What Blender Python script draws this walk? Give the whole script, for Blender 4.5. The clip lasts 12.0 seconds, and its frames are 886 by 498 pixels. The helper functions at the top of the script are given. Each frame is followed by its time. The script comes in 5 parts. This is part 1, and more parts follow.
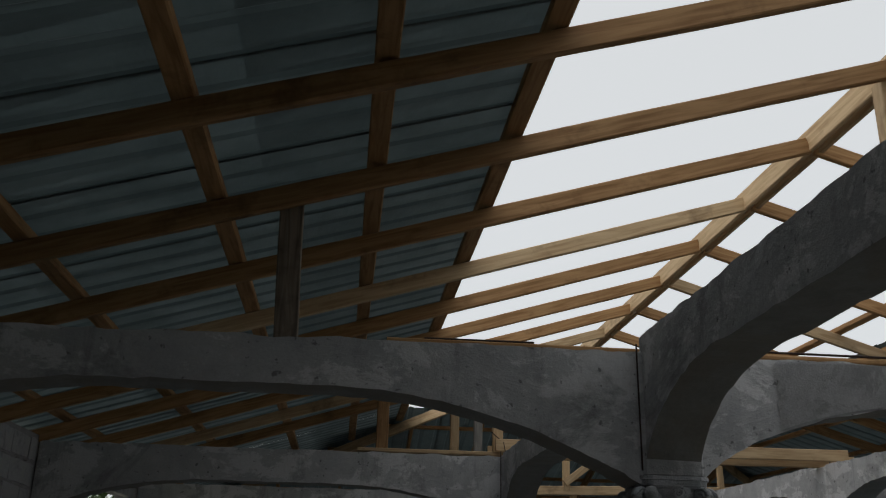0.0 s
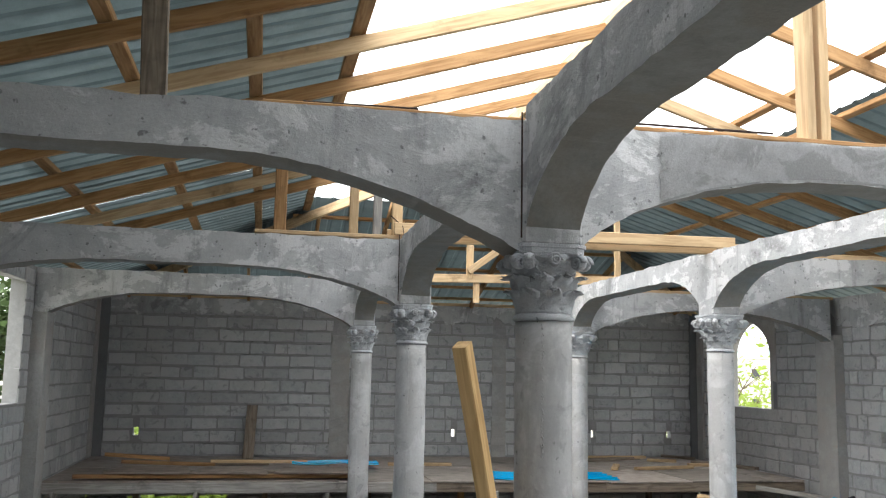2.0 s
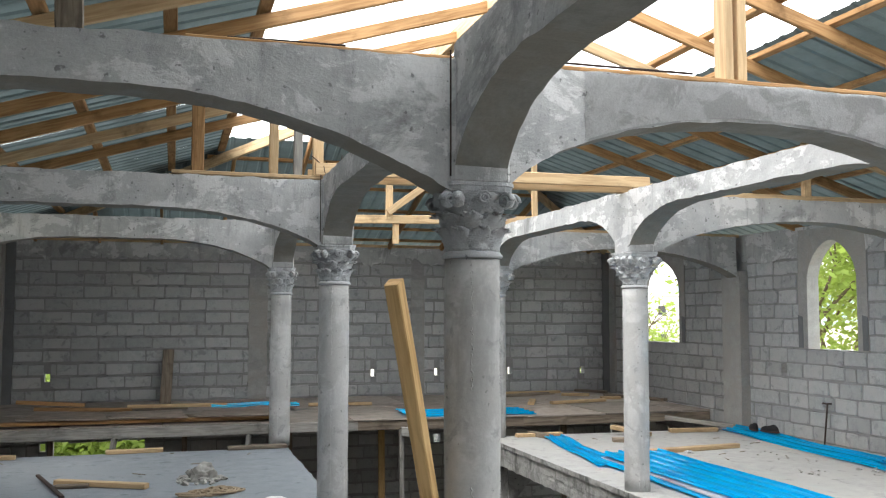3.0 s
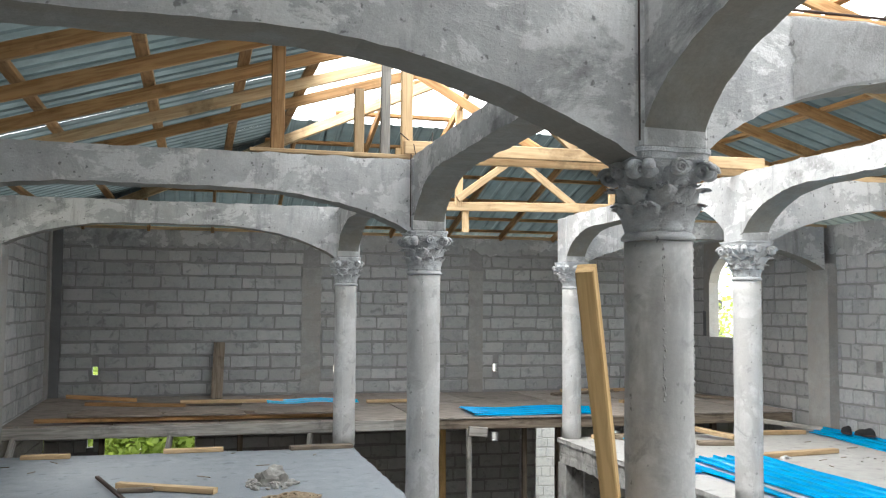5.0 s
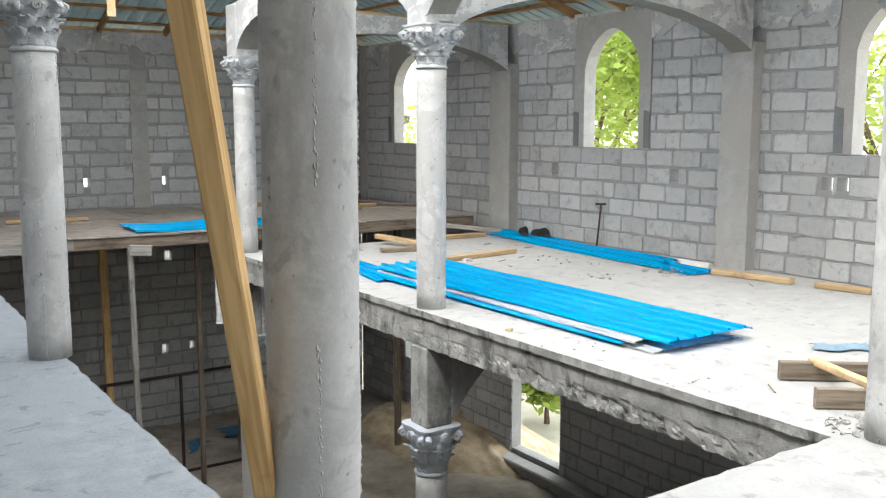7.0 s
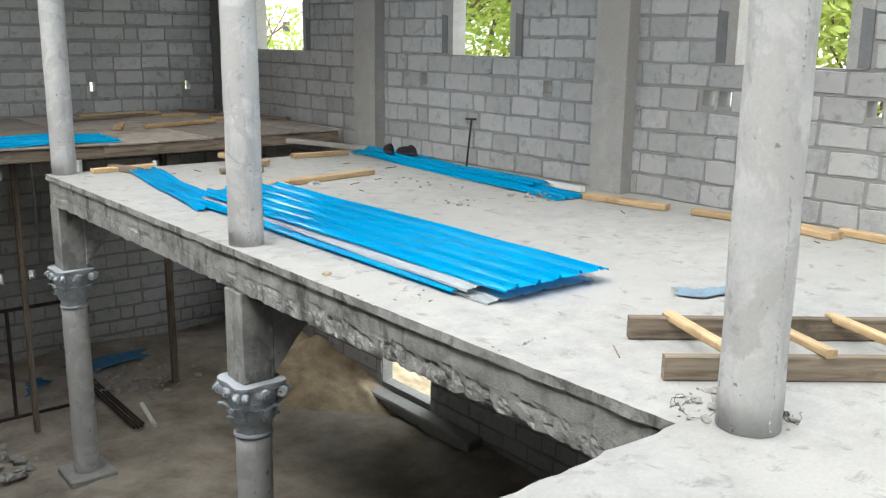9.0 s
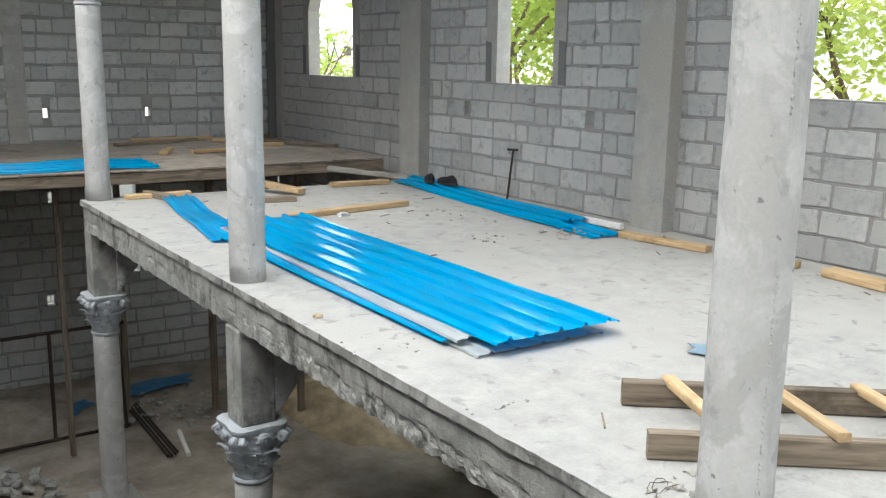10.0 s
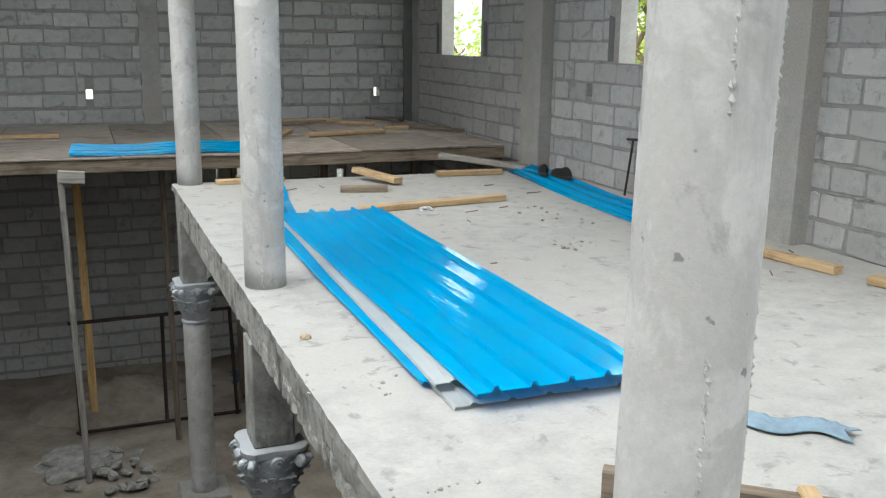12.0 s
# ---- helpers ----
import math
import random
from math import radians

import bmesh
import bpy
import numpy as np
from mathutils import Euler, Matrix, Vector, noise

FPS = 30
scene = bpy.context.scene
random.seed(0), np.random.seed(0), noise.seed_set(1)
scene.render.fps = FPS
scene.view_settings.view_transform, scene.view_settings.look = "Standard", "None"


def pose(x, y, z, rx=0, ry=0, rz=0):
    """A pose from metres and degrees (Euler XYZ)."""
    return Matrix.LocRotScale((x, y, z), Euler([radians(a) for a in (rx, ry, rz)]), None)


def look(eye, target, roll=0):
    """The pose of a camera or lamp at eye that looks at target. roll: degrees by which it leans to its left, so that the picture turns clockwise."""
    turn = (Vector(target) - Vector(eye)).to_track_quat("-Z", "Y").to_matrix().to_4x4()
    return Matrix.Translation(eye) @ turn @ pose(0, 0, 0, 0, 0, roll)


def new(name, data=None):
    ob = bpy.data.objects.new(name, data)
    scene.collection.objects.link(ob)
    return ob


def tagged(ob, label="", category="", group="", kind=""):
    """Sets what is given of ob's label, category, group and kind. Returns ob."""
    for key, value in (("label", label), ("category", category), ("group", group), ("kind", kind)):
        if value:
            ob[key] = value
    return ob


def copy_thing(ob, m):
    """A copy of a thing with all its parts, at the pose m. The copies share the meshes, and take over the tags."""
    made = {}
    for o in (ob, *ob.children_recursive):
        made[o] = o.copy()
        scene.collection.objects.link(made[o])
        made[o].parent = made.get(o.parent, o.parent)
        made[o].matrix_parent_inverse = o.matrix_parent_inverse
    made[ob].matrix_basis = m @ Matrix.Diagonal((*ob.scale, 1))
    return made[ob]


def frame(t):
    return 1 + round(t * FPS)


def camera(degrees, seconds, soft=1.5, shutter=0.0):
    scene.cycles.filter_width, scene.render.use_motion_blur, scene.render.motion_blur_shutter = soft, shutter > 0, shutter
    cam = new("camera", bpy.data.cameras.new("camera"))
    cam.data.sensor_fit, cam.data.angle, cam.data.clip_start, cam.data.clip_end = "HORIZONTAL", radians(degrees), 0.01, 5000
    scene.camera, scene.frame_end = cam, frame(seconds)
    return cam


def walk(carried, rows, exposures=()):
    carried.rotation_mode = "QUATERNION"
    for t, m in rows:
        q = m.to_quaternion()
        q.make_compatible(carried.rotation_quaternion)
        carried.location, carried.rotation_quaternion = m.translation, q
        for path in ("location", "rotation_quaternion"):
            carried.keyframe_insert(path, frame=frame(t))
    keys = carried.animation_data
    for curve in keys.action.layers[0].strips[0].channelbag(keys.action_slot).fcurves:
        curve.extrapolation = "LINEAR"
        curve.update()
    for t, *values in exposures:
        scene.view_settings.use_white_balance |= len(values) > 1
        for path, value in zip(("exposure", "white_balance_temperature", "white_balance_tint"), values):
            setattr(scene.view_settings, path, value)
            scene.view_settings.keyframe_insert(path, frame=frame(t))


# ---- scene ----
cam = camera(51.6, 12.0, 1.2)
PATH = [
    (0, (-0.125, 0.202, 1.723), (0.061, 2.073, 2.403), 1.3),
    (0.5, (-0.105, 0.221, 1.681), (0.102, 2.118, 2.282), 1.6),
    (1, (-0.064, 0.271, 1.652), (0.152, 2.195, 2.154), 1.8),
    (1.5, (0.009, 0.33, 1.616), (0.291, 2.274, 1.995), 1.5),
    (2, (0.075, 0.35, 1.601), (0.452, 2.296, 1.87), 1.1),
    (2.5, (0.112, 0.377, 1.597), (0.601, 2.307, 1.79), 0.5),
    (3, (0.004, 0.343, 1.582), (0.567, 2.257, 1.727), 0.1),
    (3.5, (-0.15, 0.339, 1.536), (0.367, 2.27, 1.604), 0.0),
    (3.7, (-0.201, 0.389, 1.53), (0.286, 2.328, 1.592), 0.4),
    (5.5, (-0.362, 1.426, 1.594), (0.186, 3.344, 1.741), 0.9),
    (6, (-0.275, 1.61, 1.522), (0.467, 3.468, 1.545), 1.15),
    (6.5, (-0.018, 1.838, 1.476), (0.891, 3.616, 1.379), 0.4),
    (7, (0.239, 2.054, 1.403), (1.343, 3.701, 1.139), 0.1),
    (7.5, (0.511, 2.290, 1.305), (1.775, 3.80, 0.958), 0.8),
    (7.7, (0.630, 2.345, 1.308), (1.908, 3.831, 0.909), 0.6),
    (9.3, (1.515, 2.595, 1.36), (2.726, 4.12, 0.905), 0.5),
    (9.5, (1.633, 2.604, 1.328), (2.817, 4.156, 0.893), 0.2),
    (10, (1.94, 2.595, 1.391), (3.04, 4.216, 0.987), 1.0),
    (10.5, (2.259, 2.692, 1.374), (3.333, 4.328, 0.961), 1.7),
    (11, (2.562, 2.8, 1.368), (3.574, 4.465, 0.916), 1.3),
    (11.5, (2.915, 2.881, 1.379), (3.766, 4.636, 0.94), 0.9),
    (12, (3.178, 2.955, 1.377), (3.899, 4.766, 0.927), 0.7),
]
EXPOSURES = [(0.0, -1.05, 6350, 9), (0.4, -0.9, 6350, 9), (0.8, -0.25, 6350, 9), (1.2, 0.65, 6350, 9), (1.6, 1.3, 6300, 9), (2.0, 1.5, 6300, 9), (2.5, 1.35, 6300, 9), (3.0, 1.55, 6350, 8), (3.5, 1.9, 6350, 8), (5.5, 1.95, 6350, 8), (6.5, 2.1, 6350, 8), (7.5, 1.85, 6350, 7), (9.5, 1.65, 6300, 6), (12.0, 1.55, 6300, 5)]
walk(cam, [(t, look(eye, target, roll)) for t, eye, target, roll in PATH], EXPOSURES)

# ---- world and sun: a bright hazy sky ----
world = bpy.data.worlds.new("sky")
scene.world = world
world.use_nodes = True
wn, wl = world.node_tree.nodes, world.node_tree.links
wn.clear()
w_out, w_bg = wn.new("ShaderNodeOutputWorld"), wn.new("ShaderNodeBackground")
sky = wn.new("ShaderNodeTexSky")
sky.sky_type, sky.sun_disc = "NISHITA", False
sky.sun_elevation, sky.sun_rotation, sky.dust_density = radians(52), radians(-100), 4.0
haze = wn.new("ShaderNodeMixRGB")
haze.inputs[0].default_value = 0.72
haze.inputs[2].default_value = (13.0, 13.0, 12.7, 1)
wl.new(sky.outputs[0], haze.inputs[1])
wl.new(haze.outputs[0], w_bg.inputs[0])
w_bg.inputs[1].default_value = 0.15
wl.new(w_bg.outputs[0], w_out.inputs[0])
sun = new("sun", bpy.data.lights.new("sun", "SUN"))
sun.data.energy, sun.data.angle, sun.data.color = 0.9, radians(35), (1.0, 0.97, 0.93)
sun.matrix_world = look((-10.5, 4, 17), (2.5, 6.5, 0))

# ---- materials ----
def mat(name, rough=0.9, metal=0.0, spec=0.3):
    m = bpy.data.materials.new(name)
    m.use_nodes = True
    b = m.node_tree.nodes["Principled BSDF"]
    b.inputs["Roughness"].default_value = rough
    b.inputs["Metallic"].default_value = metal
    b.inputs["Specular IOR Level"].default_value = spec
    return m, m.node_tree.nodes, m.node_tree.links, b


def ramp(nodes, links, value, stops):
    r = nodes.new("ShaderNodeValToRGB")
    els = r.color_ramp.elements
    while len(els) < len(stops):
        els.new(0.5)
    for e, (p, c) in zip(els, stops):
        e.position, e.color = p, (*c, 1)
    links.new(value, r.inputs[0])
    return r.outputs[0]


def noise_tex(nodes, links, scale, detail=6, rough=0.6, stretch=(1, 1, 1), dist=0.0):
    geo = nodes.new("ShaderNodeNewGeometry")
    mp = nodes.new("ShaderNodeMapping")
    mp.inputs["Scale"].default_value = stretch
    links.new(geo.outputs["Position"], mp.inputs[0])
    n = nodes.new("ShaderNodeTexNoise")
    n.inputs["Scale"].default_value, n.inputs["Detail"].default_value = scale, detail
    n.inputs["Roughness"].default_value, n.inputs["Distortion"].default_value = rough, dist
    links.new(mp.outputs[0], n.inputs["Vector"])
    return n.outputs[0]


def mix(nodes, links, a, b, fac, mode="MIX"):
    m = nodes.new("ShaderNodeMixRGB")
    m.blend_type = mode
    for i, v in enumerate((fac, a, b)):
        if isinstance(v, (int, float)):
            m.inputs[i].default_value = v
        elif isinstance(v, tuple):
            m.inputs[i].default_value = (*v, 1)
        else:
            links.new(v, m.inputs[i])
    return m.outputs[0]


def bump(nodes, links, b, height, strength=0.4, dist=0.01):
    n = nodes.new("ShaderNodeBump")
    n.inputs["Strength"].default_value, n.inputs["Distance"].default_value = strength, dist
    links.new(height, n.inputs["Height"])
    links.new(n.outputs[0], b.inputs["Normal"])


def vary(nodes, links, lo, hi):
    """A grey factor that differs from object to object."""
    info = nodes.new("ShaderNodeObjectInfo")
    r = nodes.new("ShaderNodeMapRange")
    r.inputs[3].default_value, r.inputs[4].default_value = lo, hi
    links.new(info.outputs["Random"], r.inputs[0])
    return r.outputs[0]


def concrete(name, dark, light, patch, rough=0.9, scale=1.0, pits=0.5, each=None, blotch=(1.2, 0.42, 0.6), grain=0.8, holes=False, smeared=False):
    """Mortar-faced concrete: large stains, trowel patches, fine grain and pits."""
    m, nd, lk, b = mat(name, rough)
    big = noise_tex(nd, lk, blotch[0] * scale, 5, 0.62, dist=0.6)
    mid = noise_tex(nd, lk, 6.0 * scale, 8, 0.7)
    fine = noise_tex(nd, lk, 60 * scale, 4, 0.7)
    c = ramp(nd, lk, mid, [(0.25, dark), (0.75, light)])
    c = mix(nd, lk, c, patch, ramp(nd, lk, big, [(blotch[1], (0, 0, 0)), (blotch[2], (1, 1, 1))]))
    c = mix(nd, lk, c, ramp(nd, lk, fine, [(0.3, (0.82, 0.82, 0.82)), (0.7, (1.1, 1.1, 1.1))]), grain, "MULTIPLY")
    if holes:
        spots = noise_tex(nd, lk, 19.0, 3, 0.55)
        c = mix(nd, lk, c, tuple(0.45 * v for v in dark), ramp(nd, lk, spots, [(0.685, (0, 0, 0)), (0.73, (0.85, 0.85, 0.85))]))
        drip = noise_tex(nd, lk, 5.0, 6, 0.6, stretch=(1, 1, 0.22))
        c = mix(nd, lk, c, tuple(0.72 * v for v in dark), ramp(nd, lk, drip, [(0.57, (0, 0, 0)), (0.66, (0.55, 0.55, 0.55))]))
    if smeared:
        wipe = noise_tex(nd, lk, 7.0, 6, 0.65, dist=0.5)
        c = mix(nd, lk, c, tuple(0.72 * v for v in dark), ramp(nd, lk, wipe, [(0.58, (0, 0, 0)), (0.66, (0.7, 0.7, 0.7))]))
    if each:
        v = nd.new("ShaderNodeCombineColor")
        f = vary(nd, lk, *each)
        for i in range(3):
            lk.new(f, v.inputs[i])
        c = mix(nd, lk, c, v.outputs[0], 1.0, "MULTIPLY")
    lk.new(c, b.inputs["Base Color"])
    h = mix(nd, lk, mid, fine, 0.4)
    bump(nd, lk, b, h, pits, 0.012)
    return m


def timber(name, dark, light, rough=0.75, along=(1, 12, 12)):
    m, nd, lk, b = mat(name, rough)
    tc = nd.new("ShaderNodeTexCoord")
    mp = nd.new("ShaderNodeMapping")
    mp.inputs["Scale"].default_value = along
    lk.new(tc.outputs["Object"], mp.inputs[0])
    n = nd.new("ShaderNodeTexNoise")
    n.inputs["Scale"].default_value, n.inputs["Detail"].default_value, n.inputs["Distortion"].default_value = 3.0, 8, 0.8
    lk.new(mp.outputs[0], n.inputs["Vector"])
    c = ramp(nd, lk, n.outputs[0], [(0.3, dark), (0.62, light)])
    stain = noise_tex(nd, lk, 2.2, 5, 0.7)
    c = mix(nd, lk, c, tuple(0.45 * v for v in dark), ramp(nd, lk, stain, [(0.56, (0, 0, 0)), (0.72, (0.75, 0.75, 0.75))]))
    v = nd.new("ShaderNodeCombineColor")
    f = vary(nd, lk, 0.72, 1.12)
    for i in range(3):
        lk.new(f, v.inputs[i])
    c = mix(nd, lk, c, v.outputs[0], 1.0, "MULTIPLY")
    lk.new(c, b.inputs["Base Color"])
    bump(nd, lk, b, n.outputs[0], 0.3, 0.004)
    return m


def metal_sheet(name, base, dirt, rough=0.35, metal=0.0, spec=0.5, amount=0.5):
    m, nd, lk, b = mat(name, rough, metal, spec)
    n = noise_tex(nd, lk, 3.0, 6, 0.7)
    c = mix(nd, lk, base, dirt, ramp(nd, lk, n, [(0.4, (0, 0, 0)), (0.75, (amount,) * 3)]))
    lk.new(c, b.inputs["Base Color"])
    r = ramp(nd, lk, n, [(0.3, (rough * 0.8,) * 3), (0.7, (min(1, rough * 1.4),) * 3)])
    lk.new(r, b.inputs["Roughness"])
    bump(nd, lk, b, noise_tex(nd, lk, 5.0, 3, stretch=(2.5, 0.6, 1)), 0.35, 0.012)
    return m


def plain(name, color, rough=0.8, metal=0.0, spread=0.25, scale=12.0):
    m, nd, lk, b = mat(name, rough, metal)
    n = noise_tex(nd, lk, scale, 6, 0.7)
    lk.new(ramp(nd, lk, n, [(0.3, tuple(v * (1 - spread) for v in color)), (0.7, tuple(min(1, v * (1 + spread)) for v in color))]), b.inputs["Base Color"])
    bump(nd, lk, b, n, 0.25, 0.006)
    return m


def rendered_cement(name):
    """Hand-trowelled cement render: pale smears, darker damp patches, streaks and hairline cracks."""
    m, nd, lk, b = mat(name, 0.92)
    mid = noise_tex(nd, lk, 5.0, 8, 0.7)
    c = ramp(nd, lk, mid, [(0.3, (0.33, 0.335, 0.34)), (0.7, (0.46, 0.465, 0.465))])
    smear = noise_tex(nd, lk, 2.6, 9, 0.70, stretch=(1, 1, 1.6), dist=0.35)
    c = mix(nd, lk, c, (0.585, 0.59, 0.59), ramp(nd, lk, smear, [(0.52, (0, 0, 0)), (0.55, (0.8, 0.8, 0.8))]))
    damp = noise_tex(nd, lk, 1.3, 7, 0.68, dist=0.8)
    c = mix(nd, lk, c, (0.19, 0.195, 0.195), ramp(nd, lk, damp, [(0.55, (0, 0, 0)), (0.64, (0.75, 0.75, 0.75))]))
    streak = noise_tex(nd, lk, 7.0, 6, 0.65, stretch=(1, 1, 0.14))
    c = mix(nd, lk, c, (0.20, 0.20, 0.20), ramp(nd, lk, streak, [(0.57, (0, 0, 0)), (0.70, (0.6, 0.6, 0.6))]))
    spots = noise_tex(nd, lk, 26.0, 3, 0.5)
    c = mix(nd, lk, c, (0.12, 0.12, 0.12), ramp(nd, lk, spots, [(0.665, (0, 0, 0)), (0.72, (0.75, 0.75, 0.75))]))
    fine = noise_tex(nd, lk, 70, 4, 0.7)
    c = mix(nd, lk, c, ramp(nd, lk, fine, [(0.3, (0.85, 0.85, 0.85)), (0.7, (1.1, 1.1, 1.1))]), 0.5, "MULTIPLY")
    lk.new(c, b.inputs["Base Color"])
    bump(nd, lk, b, mix(nd, lk, smear, mix(nd, lk, mid, fine, 0.25), 0.4), 0.9, 0.02)
    return m


M_BEAM = rendered_cement("cement_render")
M_SOFFIT = concrete("soffit_concrete", (0.20, 0.197, 0.185), (0.31, 0.305, 0.285), (0.24, 0.225, 0.20), pits=0.4, blotch=(1.6, 0.46, 0.56), grain=0.5)
M_COLUMN = concrete("column_cement", (0.40, 0.40, 0.397), (0.56, 0.56, 0.556), (0.42, 0.417, 0.41), pits=0.25, blotch=(3.0, 0.48, 0.53), grain=0.4, holes=True, smeared=True)
M_CAPITAL = concrete("cast_plaster", (0.40, 0.415, 0.43), (0.60, 0.61, 0.625), (0.48, 0.495, 0.51), pits=1.0, scale=2.5, holes=True)
M_SLAB = concrete("slab_screed", (0.29, 0.29, 0.285), (0.43, 0.425, 0.41), (0.38, 0.375, 0.36), pits=0.35, blotch=(0.7, 0.45, 0.62), grain=0.45, smeared=True)
M_PALECAP = concrete("pale_cast_plaster", (0.38, 0.42, 0.47), (0.60, 0.63, 0.67), (0.48, 0.51, 0.55), pits=1.0, scale=2.5)
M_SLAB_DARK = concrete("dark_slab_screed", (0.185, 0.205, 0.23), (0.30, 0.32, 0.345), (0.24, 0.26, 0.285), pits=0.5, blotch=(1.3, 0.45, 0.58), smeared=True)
M_EDGE = concrete("broken_concrete", (0.27, 0.27, 0.26), (0.45, 0.44, 0.425), (0.25, 0.25, 0.24), pits=0.9, scale=1.6, blotch=(2.2, 0.50, 0.60), holes=True)
nd, lk = M_EDGE.node_tree.nodes, M_EDGE.node_tree.links
b = nd["Principled BSDF"]
base = b.inputs["Base Color"].links[0].from_socket
# drip stains, with the dark of the honeycomb pits put into the colour
pit_dark = noise_tex(nd, lk, 3.4, 7, 0.7, stretch=(1, 1, 0.5), dist=0.4)
lk.new(mix(nd, lk, base, (0.075, 0.075, 0.07), ramp(nd, lk, pit_dark, [(0.52, (0, 0, 0)), (0.62, (0.8, 0.8, 0.8))])), b.inputs["Base Color"])
M_BLOCK = concrete("cement_block", (0.32, 0.33, 0.335), (0.51, 0.515, 0.52), (0.44, 0.44, 0.44), pits=1.0, scale=2.6, each=(0.84, 1.12), blotch=(1.6, 0.46, 0.56), smeared=True)
M_MORTAR = concrete("mortar", (0.22, 0.22, 0.22), (0.37, 0.37, 0.365), (0.28, 0.28, 0.275), pits=1.0, scale=2.6)
M_PILASTER = concrete("pilaster_concrete", (0.27, 0.27, 0.262), (0.42, 0.415, 0.40), (0.35, 0.335, 0.315), pits=0.6, blotch=(1.8, 0.46, 0.56))
M_TIMBER = timber("new_pine", (0.27, 0.14, 0.055), (0.45, 0.265, 0.12))
M_PALE = timber("pale_pine", (0.42, 0.28, 0.15), (0.60, 0.44, 0.26))
M_HONEY = timber("honey_pine", (0.47, 0.295, 0.12), (0.66, 0.45, 0.215))
M_OLD = timber("weathered_wood", (0.12, 0.095, 0.07), (0.27, 0.22, 0.17))
M_GREYWOOD = timber("grey_formwork", (0.20, 0.19, 0.18), (0.38, 0.36, 0.33))
M_PLY = timber("form_plywood", (0.25, 0.215, 0.19), (0.39, 0.34, 0.30), along=(2, 5, 5))
M_ROOF = metal_sheet("zinc_roof_sheet", (0.165, 0.197, 0.20), (0.11, 0.135, 0.138), 0.45, 0.3)
M_BLUE = metal_sheet("blue_painted_sheet", (0.008, 0.50, 0.87), (0.012, 0.45, 0.79), 0.075, 0.0, 0.6, 0.5)
M_WHITE = metal_sheet("white_sheet_back", (0.62, 0.66, 0.68), (0.5, 0.53, 0.55), 0.4)
M_DIRT = plain("sandy_dirt", (0.29, 0.255, 0.215), 0.95, spread=0.45, scale=1.6)
M_SAND = plain("yellow_sand", (0.42, 0.34, 0.23), 0.95, spread=0.4, scale=3.0)
M_IRON = plain("rusty_iron", (0.05, 0.035, 0.03), 0.7, 0.3)
M_BLACK = plain("black_cloth", (0.015, 0.015, 0.017), 0.9)
M_RUBBLE = plain("rubble", (0.33, 0.32, 0.30), 0.95, spread=0.4, scale=9.0)
M_ROPE = plain("rope", (0.30, 0.23, 0.16), 0.95)
M_RAG = plain("blue_grey_rag", (0.19, 0.27, 0.34), 0.95)
M_SCRAP = plain("cloudy_plastic", (0.46, 0.47, 0.49), 0.35, spread=0.3)
M_PLY_OLD = timber("dark_plywood", (0.15, 0.12, 0.10), (0.27, 0.22, 0.185), along=(2, 5, 5))
M_WHITEPVC = plain("white_plastic", (0.72, 0.72, 0.70), 0.5, spread=0.08)


def foliage(name, color, through_color):
    """Thin leaves: they shine from in front and let daylight glow through from behind."""
    m = plain(name, color, 0.6, spread=0.5, scale=1.7)
    nd, lk = m.node_tree.nodes, m.node_tree.links
    b = nd["Principled BSDF"]
    tr = nd.new("ShaderNodeBsdfTranslucent")
    tr.inputs[0].default_value = (*through_color, 1)
    both = nd.new("ShaderNodeMixShader")
    both.inputs[0].default_value = 0.5
    lk.new(b.outputs[0], both.inputs[1])
    lk.new(tr.outputs[0], both.inputs[2])
    lk.new(both.outputs[0], nd["Material Output"].inputs[0])
    return m


M_LEAF = foliage("leaves", (0.15, 0.21, 0.045), (0.36, 0.46, 0.09))
M_LEAF2 = foliage("yellow_leaves", (0.17, 0.22, 0.05), (0.42, 0.48, 0.12))
M_LEAF_DARK = plain("dark_leaves", (0.045, 0.075, 0.02), 0.7, spread=0.5, scale=1.7)
M_BARK = plain("bark", (0.12, 0.09, 0.06), 0.95)
M_GROUND = plain("dry_ground", (0.36, 0.34, 0.28), 0.95, spread=0.4, scale=0.4)
M_HOUSE = plain("house_paint", (0.62, 0.60, 0.56), 0.9, spread=0.15, scale=2.0)
M_DARKWIN = plain("dark_opening", (0.05, 0.05, 0.055), 0.5)
M_HILL = plain("far_hills", (0.20, 0.26, 0.24), 0.95, spread=0.3, scale=0.02)


# ---- building helpers ----
def mesh_object(name, bm, material, parent=None):
    me = bpy.data.meshes.new(name)
    bm.to_mesh(me)
    bm.free()
    me.materials.append(material)
    ob = new(name, me)
    if parent:
        ob.parent = parent
    return ob


def part(name, bm, material, parent, label=""):
    ob = mesh_object(name, bm, material, parent)
    if label:
        ob["label"] = label
    return ob


def empty(name, m=None):
    ob = new(name)
    if m:
        ob.matrix_world = m
    return ob


def box(bm, x0, y0, z0, x1, y1, z1, bevel=0.0, m=None):
    r = bmesh.ops.create_cube(bm, size=1)
    vs = r["verts"]
    for v in vs:
        v.co = Vector(((x0 + x1) / 2 + v.co.x * (x1 - x0), (y0 + y1) / 2 + v.co.y * (y1 - y0), (z0 + z1) / 2 + v.co.z * (z1 - z0)))
    if bevel:
        es = list({e for v in vs for e in v.link_edges})
        g = bmesh.ops.bevel(bm, geom=es, offset=bevel, segments=1, affect="EDGES")
        vs = list({v for f in g["faces"] for v in f.verts} | {v for v in vs if v.is_valid})
    if m:
        for v in vs:
            v.co = m @ v.co
    return vs


